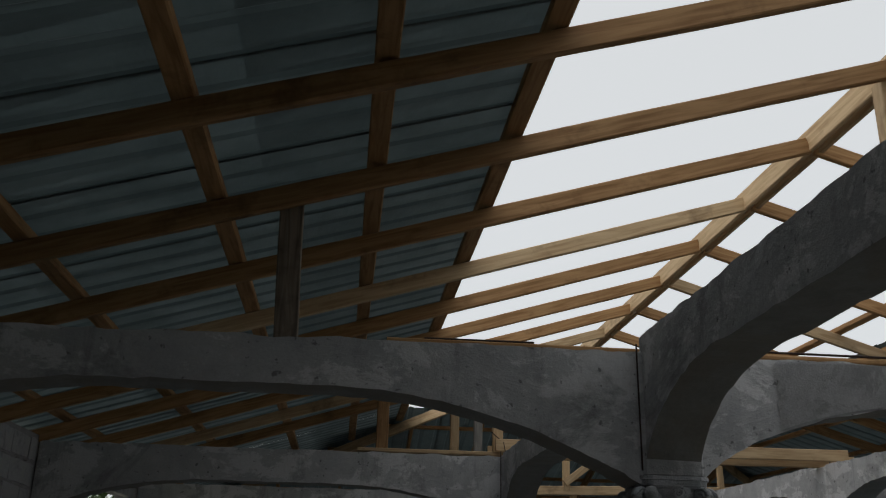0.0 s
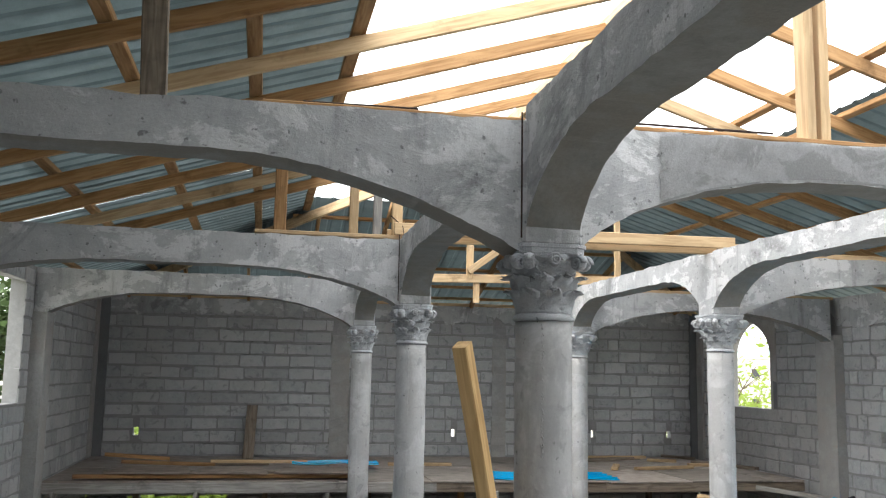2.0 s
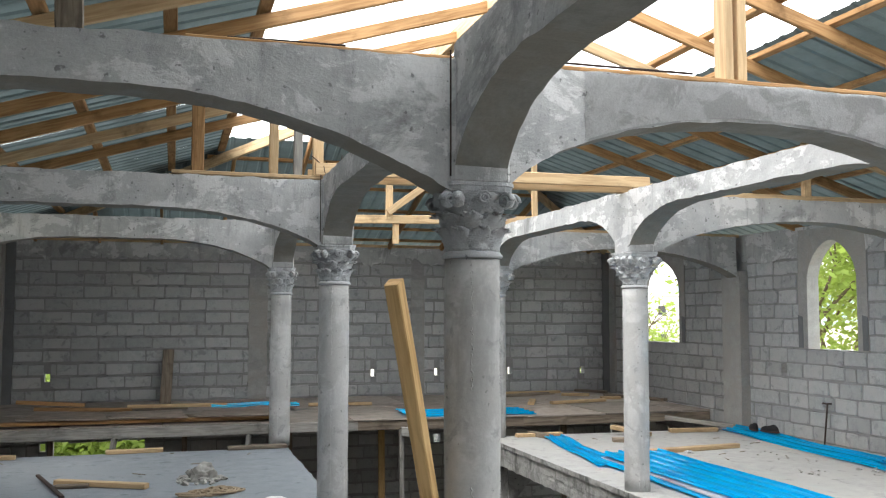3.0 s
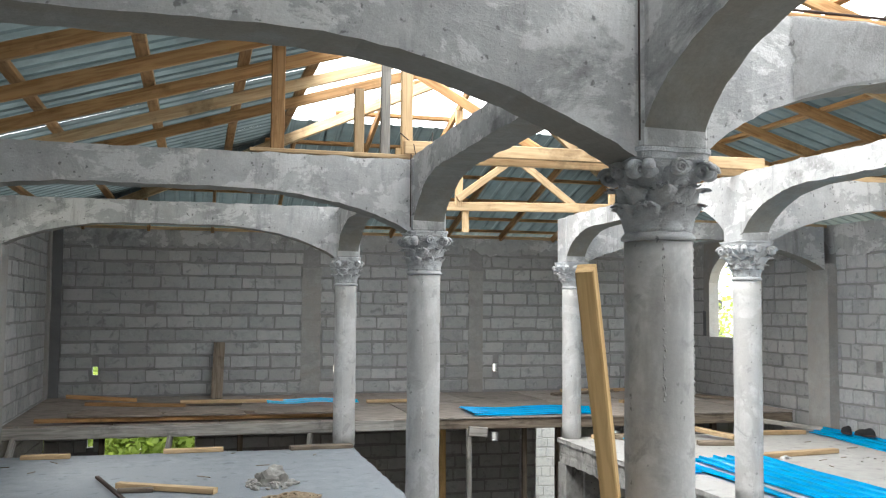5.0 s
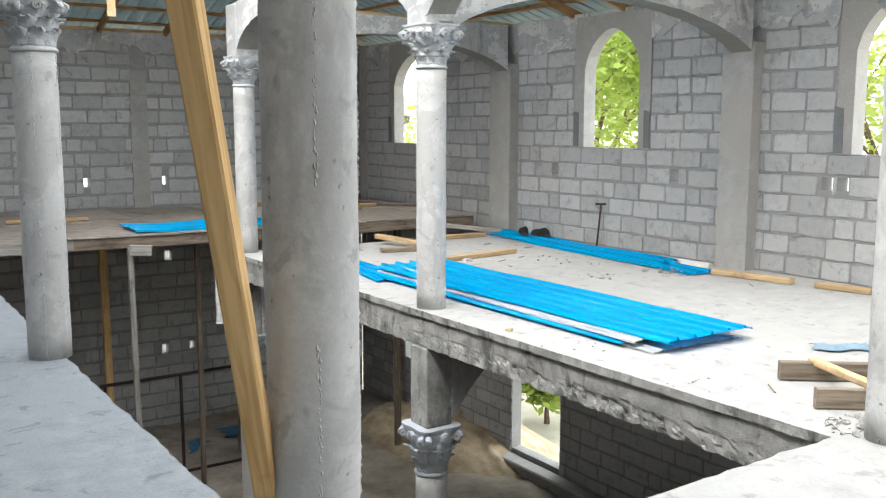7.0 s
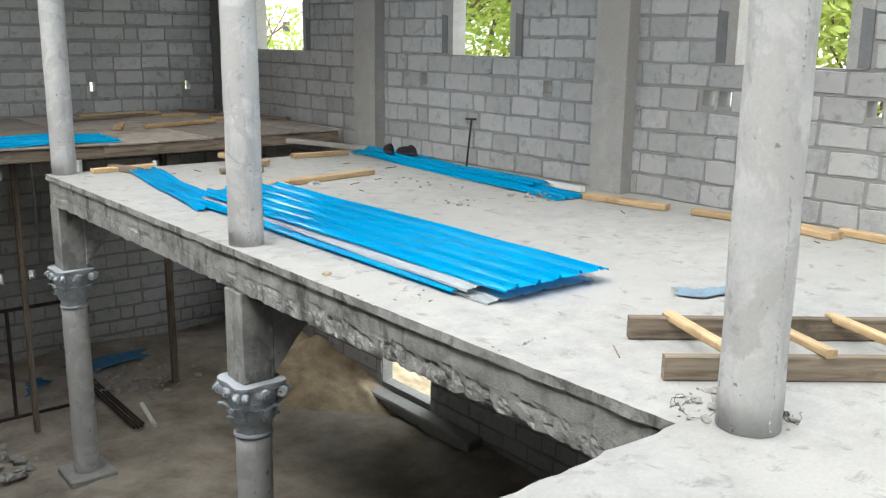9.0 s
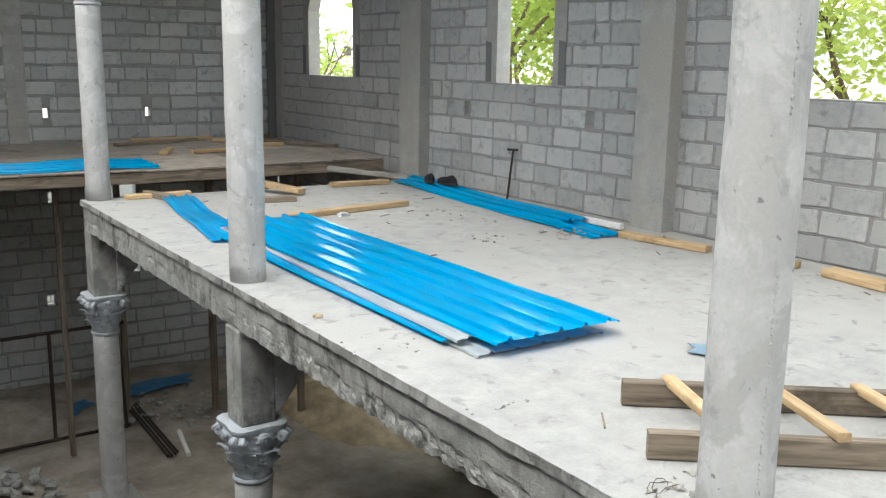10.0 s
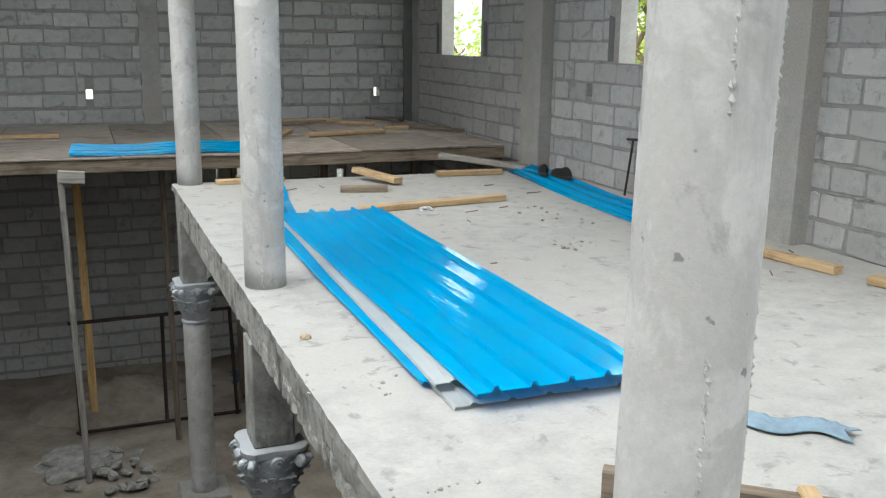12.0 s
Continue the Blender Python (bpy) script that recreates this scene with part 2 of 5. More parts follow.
def bar_matrix(a, b, roll=0.0):
    """Local x runs from a to b, local z as far up as it can."""
    a, b = Vector(a), Vector(b)
    x = (b - a).normalized()
    up = Vector((0, 0, 1)) if abs(x.z) < 0.95 else Vector((0, 1, 0))
    y = up.cross(x).normalized()
    z = x.cross(y)
    m = Matrix((x, y, z)).transposed().to_4x4()
    m.translation = a
    return m @ Matrix.Rotation(radians(roll), 4, "X"), (b - a).length


def lumber(name, a, b, w, h, material, parent=None, roll=0.0, rng=random):
    """A sawn timber from a to b, w wide, h deep, with slightly worn edges and a little bow."""
    m, length = bar_matrix(a, b, roll)
    bm = bmesh.new()
    n = max(2, int(length / 0.5))
    rings = []
    c = 0.006
    prof = [(-w / 2 + c, -h / 2), (w / 2 - c, -h / 2), (w / 2, -h / 2 + c), (w / 2, h / 2 - c), (w / 2 - c, h / 2), (-w / 2 + c, h / 2), (-w / 2, h / 2 - c), (-w / 2, -h / 2 + c)]
    bow = rng.uniform(-1, 1) * 0.0025 * length
    for i in range(n + 1):
        t = i / n
        o = bow * math.sin(math.pi * t)
        rings.append([bm.verts.new((t * length, y + o + rng.uniform(-1, 1) * 0.0015, z + rng.uniform(-1, 1) * 0.002)) for y, z in prof])
    for r0, r1 in zip(rings, rings[1:]):
        for k in range(8):
            bm.faces.new((r0[k], r0[(k + 1) % 8], r1[(k + 1) % 8], r1[k]))
    bm.faces.new(rings[0][::-1])
    bm.faces.new(rings[-1])
    ob = mesh_object(name, bm, material, parent)
    ob.matrix_world = m
    return ob


def lathe(bm, prof, n=24, cx=0.0, cy=0.0, wob=0.0):
    rings = []
    for r, z in prof:
        rings.append([bm.verts.new((cx + r * math.cos(2 * math.pi * k / n) * (1 + wob * noise.noise((3 * math.cos(2 * math.pi * k / n), 3 * math.sin(2 * math.pi * k / n), z * 2))), cy + r * math.sin(2 * math.pi * k / n) * (1 + wob * noise.noise((3 * math.cos(2 * math.pi * k / n), 3 * math.sin(2 * math.pi * k / n), z * 2))), z)) for k in range(n)])
    for a, b in zip(rings, rings[1:]):
        for k in range(n):
            bm.faces.new((a[k], a[(k + 1) % n], b[(k + 1) % n], b[k]))
    bm.faces.new(rings[0][::-1])
    bm.faces.new(rings[-1])
    return rings


def smooth(ob):
    ob.data.shade_smooth()
    return ob


# ---- plan, in metres ----
WEST, EAST, NORTH, SOUTH = -2.54, 7.84, 15.93, -4.6
LOW = -3.20
COLS = {"a": (1.29, 4.25), "b": (1.30, 7.975), "c": (1.29, 11.80), "d": (4.12, 11.80), "e": (4.10, 7.98), "f": (4.21, 4.29), "g": (1.29, 0.45), "h": (4.12, 0.45)}
R = 0.125
CAP0, CAP1, TOP = 1.835, 2.165, 2.71
RIDGE_X, RIDGE_Z, SLOPE, APEX = 2.66, 4.45, 0.3025, 10.85


def roof_z(x, y=0.0):
    z = RIDGE_Z - SLOPE * abs(x - RIDGE_X)
    return min(z, RIDGE_Z - SLOPE * (y - APEX)) if y > APEX else z


# ---- slabs: an upper floor round an open well ----
def slab(name, outline, label, material=None):
    bm = bmesh.new()
    thick = 0.05
    pts = []
    for (x0, y0, rough0), (x1, y1, _) in zip(outline, outline[1:] + outline[:1]):
        n = max(1, int(math.hypot(x1 - x0, y1 - y0) / (0.06 if rough0 else 1.0)))
        for i in range(n):
            t = i / n
            j = rough0 * noise.noise((x0 + (x1 - x0) * t * 9, (y0 + (y1 - y0) * t) * 9, 3.1)) if i else 0
            nx, ny = (y1 - y0), -(x1 - x0)
            d = math.hypot(nx, ny)
            pts.append((x0 + (x1 - x0) * t + j * nx / d, y0 + (y1 - y0) * t + j * ny / d))
    top = [bm.verts.new((x, y, 0)) for x, y in pts]
    mid = [bm.verts.new((x, y, -0.012)) for x, y in pts]
    low = [bm.verts.new((x + 0.015 * noise.noise((x * 11, y * 11, 7)), y + 0.015 * noise.noise((x * 11, y * 11, 9)), -thick)) for x, y in pts]
    bm.faces.new(top)
    n = len(pts)
    for a, b in ((top, mid), (mid, low)):
        for k in range(n):
            bm.faces.new((a[k], b[k], b[(k + 1) % n], a[(k + 1) % n]))
    bm.faces.new(low[::-1])
    bmesh.ops.recalc_face_normals(bm, faces=bm.faces)
    for f in bm.faces:
        f.material_index = 0 if f.normal.z > 0.9 else 1
    ob = mesh_object(name, bm, material or M_SLAB)
    ob.data.materials.append(M_EDGE)
    return tagged(ob, label, "floor", kind="structure")


slab("floor_upper", [(WEST, SOUTH, 0), (EAST, SOUTH, 0), (EAST, 11.75, 0.02), (5.9, 11.78, 0.02), (3.96, 11.87, 0.012), (3.96, 8.0, 0.010), (3.96, 5.8, 0.012), (3.97, 4.42, 0.025), (2.6, 4.40, 0.02), (1.60, 4.40, 0.02), (1.40, 4.44, 0), (WEST, 4.44, 0)], "pale screeded concrete slab with rough broken edges round a well")
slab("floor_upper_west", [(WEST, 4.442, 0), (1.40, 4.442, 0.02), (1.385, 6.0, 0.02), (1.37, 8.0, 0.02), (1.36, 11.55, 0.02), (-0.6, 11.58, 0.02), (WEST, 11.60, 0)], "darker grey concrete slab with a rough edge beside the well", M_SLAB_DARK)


def edge_beam(name, a, b, depth, width, inset):
    """The rough downstand under a slab edge; the arched soffit rises between the supports."""
    a, b = Vector(a), Vector(b)
    d = (b - a).normalized()
    nrm = Vector((d.y, -d.x, 0))
    n = max(8, int((b - a).length / 0.022))
    rows = 13
    bm = bmesh.new()
    rings = []
    for i in range(n + 1):
        t = i / n
        p = a.lerp(b, t)
        ring = []
        for k in range(rows + 1):
            z = -0.052 - (depth - 0.052) * k / rows
            w = p.x * 1.3 + p.y
            south = max(0.0, min(1.0, (8.6 - p.y) / 2.2)) * max(0.2, min(1.0, 0.8 + noise.noise((w, 2, 3))))
            f = k / rows
            lip = 0.50 + 0.14 * noise.noise((w * 1.7, 4, 4)) + 0.06 * noise.noise((w * 9, 4, 8))
            j = 0.007 * noise.noise((w * 5, z * 6, 2)) + 0.003 * noise.noise((w * 23, z * 23, 2))
            if lip < f < lip + 0.10:
                j -= 0.016 * max(0.0, 0.15 + 1.5 * noise.noise((w * 4, 1, 6)))
            elif f >= lip:
                j -= (0.25 + 0.75 * south) * (0.060 * max(0.0, noise.noise((w * 15, z * 8, 5)) - 0.12) + 0.050 * max(0.0, noise.noise((w * 33, z * 25, 9)) - 0.1)) + 0.004 * south
            q = p - nrm * inset + nrm * j
            ring.append(bm.verts.new((q.x, q.y, z + (0.015 * noise.noise((p.x * 9 + p.y * 9, 0, 1)) if k == rows else 0))))
        q = p - nrm * (inset + width)
        ring += [bm.verts.new((q.x, q.y, -depth)), bm.verts.new((q.x, q.y, -0.052))]
        rings.append(ring)
    for r0, r1 in zip(rings, rings[1:]):
        for k in range(len(r0)):
            k2 = (k + 1) % len(r0)
            bm.faces.new((r0[k], r0[k2], r1[k2], r1[k]))
    bm.faces.new(rings[0])
    bm.faces.new(rings[-1])
    bmesh.ops.recalc_face_normals(bm, faces=bm.faces)
    return tagged(mesh_object(name, bm, M_EDGE), "rough honeycombed concrete beam under the slab edge", "beam", kind="structure")


edge_beam("edge_beam_east", (3.98, 11.85, 0), (3.99, 4.40, 0), 0.29, 0.24, 0.0)
edge_beam("edge_beam_west", (1.37, 4.5, 0), (1.35, 11.52, 0), 0.33, 0.24, 0.0)
edge_beam("edge_beam_south", (3.96, 4.43, 0), (1.42, 4.42, 0), 0.33, 0.24, 0.0)
edge_beam("edge_beam_northwest", (1.3, 11.53, 0), (WEST + 0.02, 11.58, 0), 0.31, 0.24, 0.0)
edge_beam("edge_beam_northeast", (7.82, 11.73, 0), (4.05, 11.85, 0), 0.31, 0.24, 0.0)

# lower floor and ground
bm = bmesh.new()
bmesh.ops.create_grid(bm, x_segments=60, y_segments=110, size=0.5)
for v in bm.verts:
    x, y = WEST + (v.co.x + 0.5) * (EAST - WEST), SOUTH + (v.co.y + 0.5) * (NORTH - SOUTH)
    v.co = Vector((x, y, LOW + 0.05 * noise.noise((x * 0.9, y * 0.9, 0)) + 0.03 * noise.noise((x * 4, y * 4, 1))))
tagged(smooth(mesh_object("floor_lower", bm, M_DIRT)), "trodden dirt floor of the storey below", "floor", kind="structure")


# ---- arched beams ----
def arch_beam(name, a, b, rise0=CAP1, crown=2.515, width=0.24, top=TOP, power=0.75, haunch=None, ends=(0.11, 0.11), label="grey rendered concrete arched beam", top2=None):
    """A beam from a to b whose soffit springs at rise0 and flattens to the crown."""
    a, b = Vector((*a, 0)), Vector((*b, 0))
    d = (b - a).normalized()
    a, b = a + d * ends[0], b - d * ends[1]
    length = (b - a).length
    nrm = Vector((-d.y, d.x, 0))
    n = max(12, int(length / 0.045))
    bm = bmesh.new()
    rings = []
    top2 = top if top2 is None else top2
    for i in range(n + 1):
        t = (1 - math.cos(math.pi * i / n)) / 2
        u = abs(2 * t - 1)
        if haunch:
            q = min(1.0, min(t, 1 - t) * length / haunch)
            u = 1 - q
        zb = rise0 + (crown - rise0) * max(0.0, 1 - u * u) ** power
        zt = top + (top2 - top) * t
        p = a + d * (t * length)
        ring = []
        for s in (-1, 1):
            zs = (zb, zb + (zt - zb) * 0.33, zb + (zt - zb) * 0.66, zt)
            for z in zs if s < 0 else zs[::-1]:
                j = 0.006 * noise.noise((p.x * 2.5, p.y * 2.5, z * 3)) + 0.004 * noise.noise((p.x * 14, p.y * 14, z * 14))
                q = p + nrm * s * (width / 2 + j)
                e = 0.012 * noise.noise((p.x * 6, p.y * 6, s)) + 0.008 * noise.noise((p.x * 19, p.y * 19, s)) if z == zt else (0.007 * noise.noise((p.x * 8, p.y * 8, s * 4)) + 0.007 * noise.noise((p.x * 25, p.y * 25, s * 4)) if z == zb else 0)
                ring.append(bm.verts.new((q.x, q.y, z + e)))
        rings.append(ring)
    for r0, r1 in zip(rings, rings[1:]):
        for k in range(8):
            bm.faces.new((r0[k], r0[(k + 1) % 8], r1[(k + 1) % 8], r1[k]))
    bm.faces.new(rings[0][::-1])
    bm.faces.new(rings[-1])
    bmesh.ops.recalc_face_normals(bm, faces=bm.faces)
    # faces that look down take the darker, browner concrete
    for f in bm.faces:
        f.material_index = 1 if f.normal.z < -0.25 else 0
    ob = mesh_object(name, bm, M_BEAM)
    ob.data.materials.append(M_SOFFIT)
    return tagged(ob, label, "beam", kind="structure")


def hub(name, at, half=0.135):
    bm = bmesh.new()
    box(bm, at[0] - half, at[1] - half, CAP1 - 0.005, at[0] + half, at[1] + half, TOP + 0.006, 0.012)
    return tagged(mesh_object(name, bm, M_BEAM), "rendered concrete block where the arches meet", "beam", kind="structure")


for k, at in COLS.items():
    hub("beam_block_" + k, at)
for p, q in (("c", "b"), ("b", "a"), ("a", "g"), ("d", "e"), ("e", "f"), ("f", "h")):
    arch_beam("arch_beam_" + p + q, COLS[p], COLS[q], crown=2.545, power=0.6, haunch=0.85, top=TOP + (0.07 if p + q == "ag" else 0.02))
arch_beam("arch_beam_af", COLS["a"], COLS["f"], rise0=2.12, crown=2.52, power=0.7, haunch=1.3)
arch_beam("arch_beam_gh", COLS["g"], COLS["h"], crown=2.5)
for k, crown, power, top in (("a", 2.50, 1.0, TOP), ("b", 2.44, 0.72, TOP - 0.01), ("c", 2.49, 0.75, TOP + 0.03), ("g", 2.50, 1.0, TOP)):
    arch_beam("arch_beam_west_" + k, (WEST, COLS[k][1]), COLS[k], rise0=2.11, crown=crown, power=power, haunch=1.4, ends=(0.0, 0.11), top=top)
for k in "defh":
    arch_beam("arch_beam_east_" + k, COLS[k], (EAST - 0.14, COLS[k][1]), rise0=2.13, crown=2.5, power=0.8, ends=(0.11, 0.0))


# ---- columns with leafy capitals ----
def leaf_mesh(w, h, curl):
    """A thick acanthus-like leaf that stands on its base at the origin and curls out along +x."""
    bm = bmesh.new()
    nu, nv = 6, 10
    rows = []
    for i in range(nv + 1):
        t = i / nv
        half = w / 2 * (0.75 + 0.45 * math.sin(math.pi * min(1, t * 1.1))) * (1 - 0.55 * t ** 3)
        out = curl * t ** 2.2
        z = h * (t - 0.22 * max(0, t - 0.75) ** 1 * 4 * (t > 0.75))
        row = []
        for k in range(nu + 1):
            s = 2 * k / nu - 1
            lobes = 1 + 0.20 * math.sin(t * 21)
            crumple = Vector((noise.noise((s * 2.3 + w * 90, t * 5, 1)), noise.noise((s * 2.3, t * 5 + w * 70, 2)), noise.noise((s * 2.9, t * 6, 3 + h * 40)))) * 0.016
            row.append(bm.verts.new(Vector((out - 0.35 * half * s * s + 0.010 * math.cos(s * 9) * t, half * s * lobes, z)) + crumple * min(1, t * 3)))
        rows.append(row)
    back = [[bm.verts.new(v.co + Vector((-0.02, 0, -0.004))) for v in row] for row in rows]
    for i in range(nv):
        for k in range(nu):
            bm.faces.new((rows[i][k], rows[i][k + 1], rows[i + 1][k + 1], rows[i + 1][k]))
            bm.faces.new((back[i][k], back[i + 1][k], back[i + 1][k + 1], back[i][k + 1]))
        for k in (0, nu):
            bm.faces.new((rows[i][k], rows[i + 1][k], back[i + 1][k], back[i][k]))
    for k in range(nu):
        bm.faces.new((rows[nv][k], rows[nv][k + 1], back[nv][k + 1], back[nv][k]))
        bm.faces.new((rows[0][k], rows[0][k + 1], back[0][k + 1], back[0][k]))
    bmesh.ops.recalc_face_normals(bm, faces=bm.faces)
    return bm


def scroll_mesh(r):
    """A volute: a small spiral roll with its axis along y."""
    bm = bmesh.new()
    rings = []
    n = 22
    for i in range(n + 1):
        t = i / n
        ang = t * 3.6 * math.pi
        rad = r * (1 - 0.75 * t)
        c = Vector((rad * math.cos(ang), 0, rad * math.sin(ang)))
        d = Vector((math.cos(ang), 0, math.sin(ang)))
        wd, th = 0.022 + 0.008 * t, 0.011
        rings.append([bm.verts.new(c + d * th * math.cos(a) + Vector((0, wd * math.sin(a), 0))) for a in (0, 1.05, 2.09, 3.14, 4.19, 5.24)])
    for a, b in zip(rings, rings[1:]):
        for k in range(6):
            bm.faces.new((a[k], a[(k + 1) % 6], b[(k + 1) % 6], b[k]))
    bm.faces.new(rings[0])
    bm.faces.new(rings[-1])
    bmesh.ops.recalc_face_normals(bm, faces=bm.faces)
    return bm


def column(at, z0, cap0, cap1, r=R, label="", plinth=False, cast=None, flare=1.03):
    """Round cement column: shaft, neck ring, bell, two tiers of leaves, scrolls and abacus."""
    cast = cast or M_CAPITAL
    root = empty("column", pose(at[0], at[1], z0))
    h0, h1 = cap0 - z0, cap1 - z0
    ch = h1 - h0
    bm = bmesh.new()
    prof = [(r * 1.0, 0.0)] + [(r * (1.0 + 0.012 * math.sin(i * 1.7)), h0 * i / 14) for i in range(1, 14)] + [(r, h0 - 0.002)]
    lathe(bm, prof, 32, wob=0.02)
    smooth(part("shaft", bm, M_COLUMN, root, "cement shaft with casting seams"))
    bm = bmesh.new()
    lathe(bm, [(r * 0.98, h0), (r * 1.09, h0 + 0.004), (r * 1.10, h0 + 0.014), (r * 1.04, h0 + 0.022), (r * 0.98, h0 + 0.032)], 32)
    smooth(part("neck_ring", bm, cast, root))
    bm = bmesh.new()
    lathe(bm, [(r * 0.97, h0 + 0.032), (r * 0.99, h0 + ch * 0.30), (r * flare * 0.99, h0 + ch * 0.55), (r * flare * 1.08, h0 + ch * 0.75), (r * flare * 1.24, h1 - 0.045)], 24)
    capital = smooth(part("capital", bm, cast, root, "leafy cast capital with corner scrolls"))
    low_leaf, high_leaf, roll = leaf_mesh(r * 0.80, ch * 0.40, 0.050 * flare), leaf_mesh(r * 0.86, ch * 0.42, 0.062 * flare), scroll_mesh(r * flare * 0.25)
    meshes = []
    for nm, b in (("leaf_low", low_leaf), ("leaf_high", high_leaf), ("scroll", roll)):
        me = bpy.data.meshes.new(nm)
        b.to_mesh(me)
        b.free()
        me.materials.append(cast)
        me.shade_smooth()
        meshes.append(me)
    for k in range(8):
        o = new("leaf", meshes[0])
        o.parent = capital
        o.matrix_local = Matrix.Rotation(math.pi / 4 * k, 4, "Z") @ pose(r * 1.01, 0, h0 + 0.030)
    for k in range(8):
        o = new("leaf", meshes[1])
        o.parent = capital
        o.matrix_local = Matrix.Rotation(math.pi / 4 * (k + 0.5), 4, "Z") @ pose(r * (flare - 0.01), 0, h0 + ch * 0.27)
    for k in range(8):
        o = new("leaf", meshes[0])
        o.parent = capital
        o.matrix_local = Matrix.Rotation(math.pi / 4 * k, 4, "Z") @ pose(r * (flare + 0.04), 0, h0 + ch * 0.50)
    for k in range(4):
        for s in (-1, 1):
            o = new("scroll", meshes[2])
            o.parent = capital
            o.matrix_local = Matrix.Rotation(math.pi / 2 * (k + 0.5), 4, "Z") @ pose(r * flare * 1.44, s * 0.026, h1 - 0.082, 0, 0, s * 18)
        o = new("scroll", meshes[2])
        o.parent = capital
        o.matrix_local = Matrix.Rotation(math.pi / 2 * k, 4, "Z") @ pose(r * flare * 1.24, 0, h1 - 0.072) @ Matrix.Rotation(radians(90), 4, "Z") @ Matrix.Scale(0.9, 4)
    bm = bmesh.new()
    n = 32
    loops = []
    for z, g in ((h1 - 0.05, 0.90), (h1 - 0.04, 0.95), (h1 - 0.018, 0.96), (h1 - 0.016, 1.0), (h1, 1.0)):
        loop = []
        for k in range(n):
            a = 2 * math.pi * k / n
            q = (a + math.pi / 4) % (math.pi / 2) - math.pi / 4
            rad = r * flare * min(1.24 / math.cos(q), 1.55) * g * (1 - 0.06 * math.cos(2 * q) ** 6)
            loop.append(bm.verts.new((rad * math.cos(a), rad * math.sin(a), z)))
        loops.append(loop)
    for a, b in zip(loops, loops[1:]):
        for k in range(n):
            bm.faces.new((a[k], a[(k + 1) % n], b[(k + 1) % n], b[k]))
    bm.faces.new(loops[0][::-1])
    bm.faces.new(loops[-1])
    part("abacus", bm, cast, capital)
    for ang in (-1.9, -0.55, 1.4):
        bm = bmesh.new()
        n = 170
        seam = random.Random(int(ang * 100) + int(h0 * 10))
        for i in range(n):
            za = h0 * (i + seam.random()) / n
            if noise.noise((ang * 3, za * 2.2, 8)) < -0.12 or seam.random() < 0.25:
                continue
            a = ang + seam.uniform(-0.035, 0.035)
            d, t = Vector((math.cos(a), math.sin(a), 0)), Vector((-math.sin(a), math.cos(a), 0))
            w, hh, out = seam.uniform(0.003, 0.008), seam.uniform(0.006, 0.018), seam.uniform(0.002, 0.007)
            ring = [bm.verts.new(d * (r * 0.98) + t * x * w + Vector((0, 0, za + z * hh))) for x, z in ((-1, 0), (0.2, -1), (1, -0.1), (-0.2, 1))]
            tip = bm.verts.new(d * (r + out) + Vector((0, 0, za + seam.uniform(-0.4, 0.4) * hh)))
            for k in range(4):
                bm.faces.new((ring[k], ring[(k + 1) % 4], tip))
        part("casting_seam", bm, M_COLUMN, root, "rough raised casting seam")
    if plinth:
        bm = bmesh.new()
        box(bm, -0.24, -0.24, -0.02, 0.24, 0.24, 0.07, 0.015)
        part("plinth", bm, M_PILASTER, root)
    return tagged(root, label, "column", group="columns round the well")


first = column(COLS["a"], 0.0, CAP0, CAP1, R, "grey cement column with a leafy scrolled capital")
for k in "bcg":
    copy_thing(first, pose(*COLS[k], 0.0))
slim = column(COLS["e"], 0.0, CAP0, CAP1, 0.114, "pale cement column with a leafy scrolled capital", flare=1.26)
for k in "dh":
    copy_thing(slim, pose(*COLS[k], 0.0))
copy_thing(slim, pose(4.163, 4.25, 0.0, -1.2, 1.4))  # this one leans a little
low_first = column((4.10, 7.98), LOW, -1.345, -0.94, 0.125, "cement column with a pale leafy capital under the slab", True, M_PALECAP, 1.24)
for p in ((4.11, 11.80), (1.29, 7.98), (1.29, 11.7), (1.29, 4.25), (4.13, 4.25)):
    copy_thing(low_first, pose(*p, LOW))
for i, p in enumerate(((4.10, 7.98), (4.11, 11.80), (1.29, 7.98), (1.29, 11.7), (1.29, 4.25), (4.13, 4.25))):
    bm = bmesh.new()
    box(bm, p[0] - 0.12, p[1] - 0.12, -0.94, p[0] + 0.12, p[1] + 0.12, -0.3, 0.01)
    tagged(mesh_object("stub_post_%d" % (i + 1), bm, M_EDGE), "square concrete post between capital and slab", "post", kind="structure")
for k, y in (("e", 7.98), ("d", 11.75), ("f", 4.25)):
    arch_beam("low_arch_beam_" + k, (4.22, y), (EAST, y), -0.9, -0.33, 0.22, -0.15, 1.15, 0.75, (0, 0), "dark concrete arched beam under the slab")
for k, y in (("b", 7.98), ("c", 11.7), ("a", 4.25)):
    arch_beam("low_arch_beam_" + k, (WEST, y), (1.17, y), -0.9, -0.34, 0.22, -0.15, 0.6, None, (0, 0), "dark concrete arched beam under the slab")


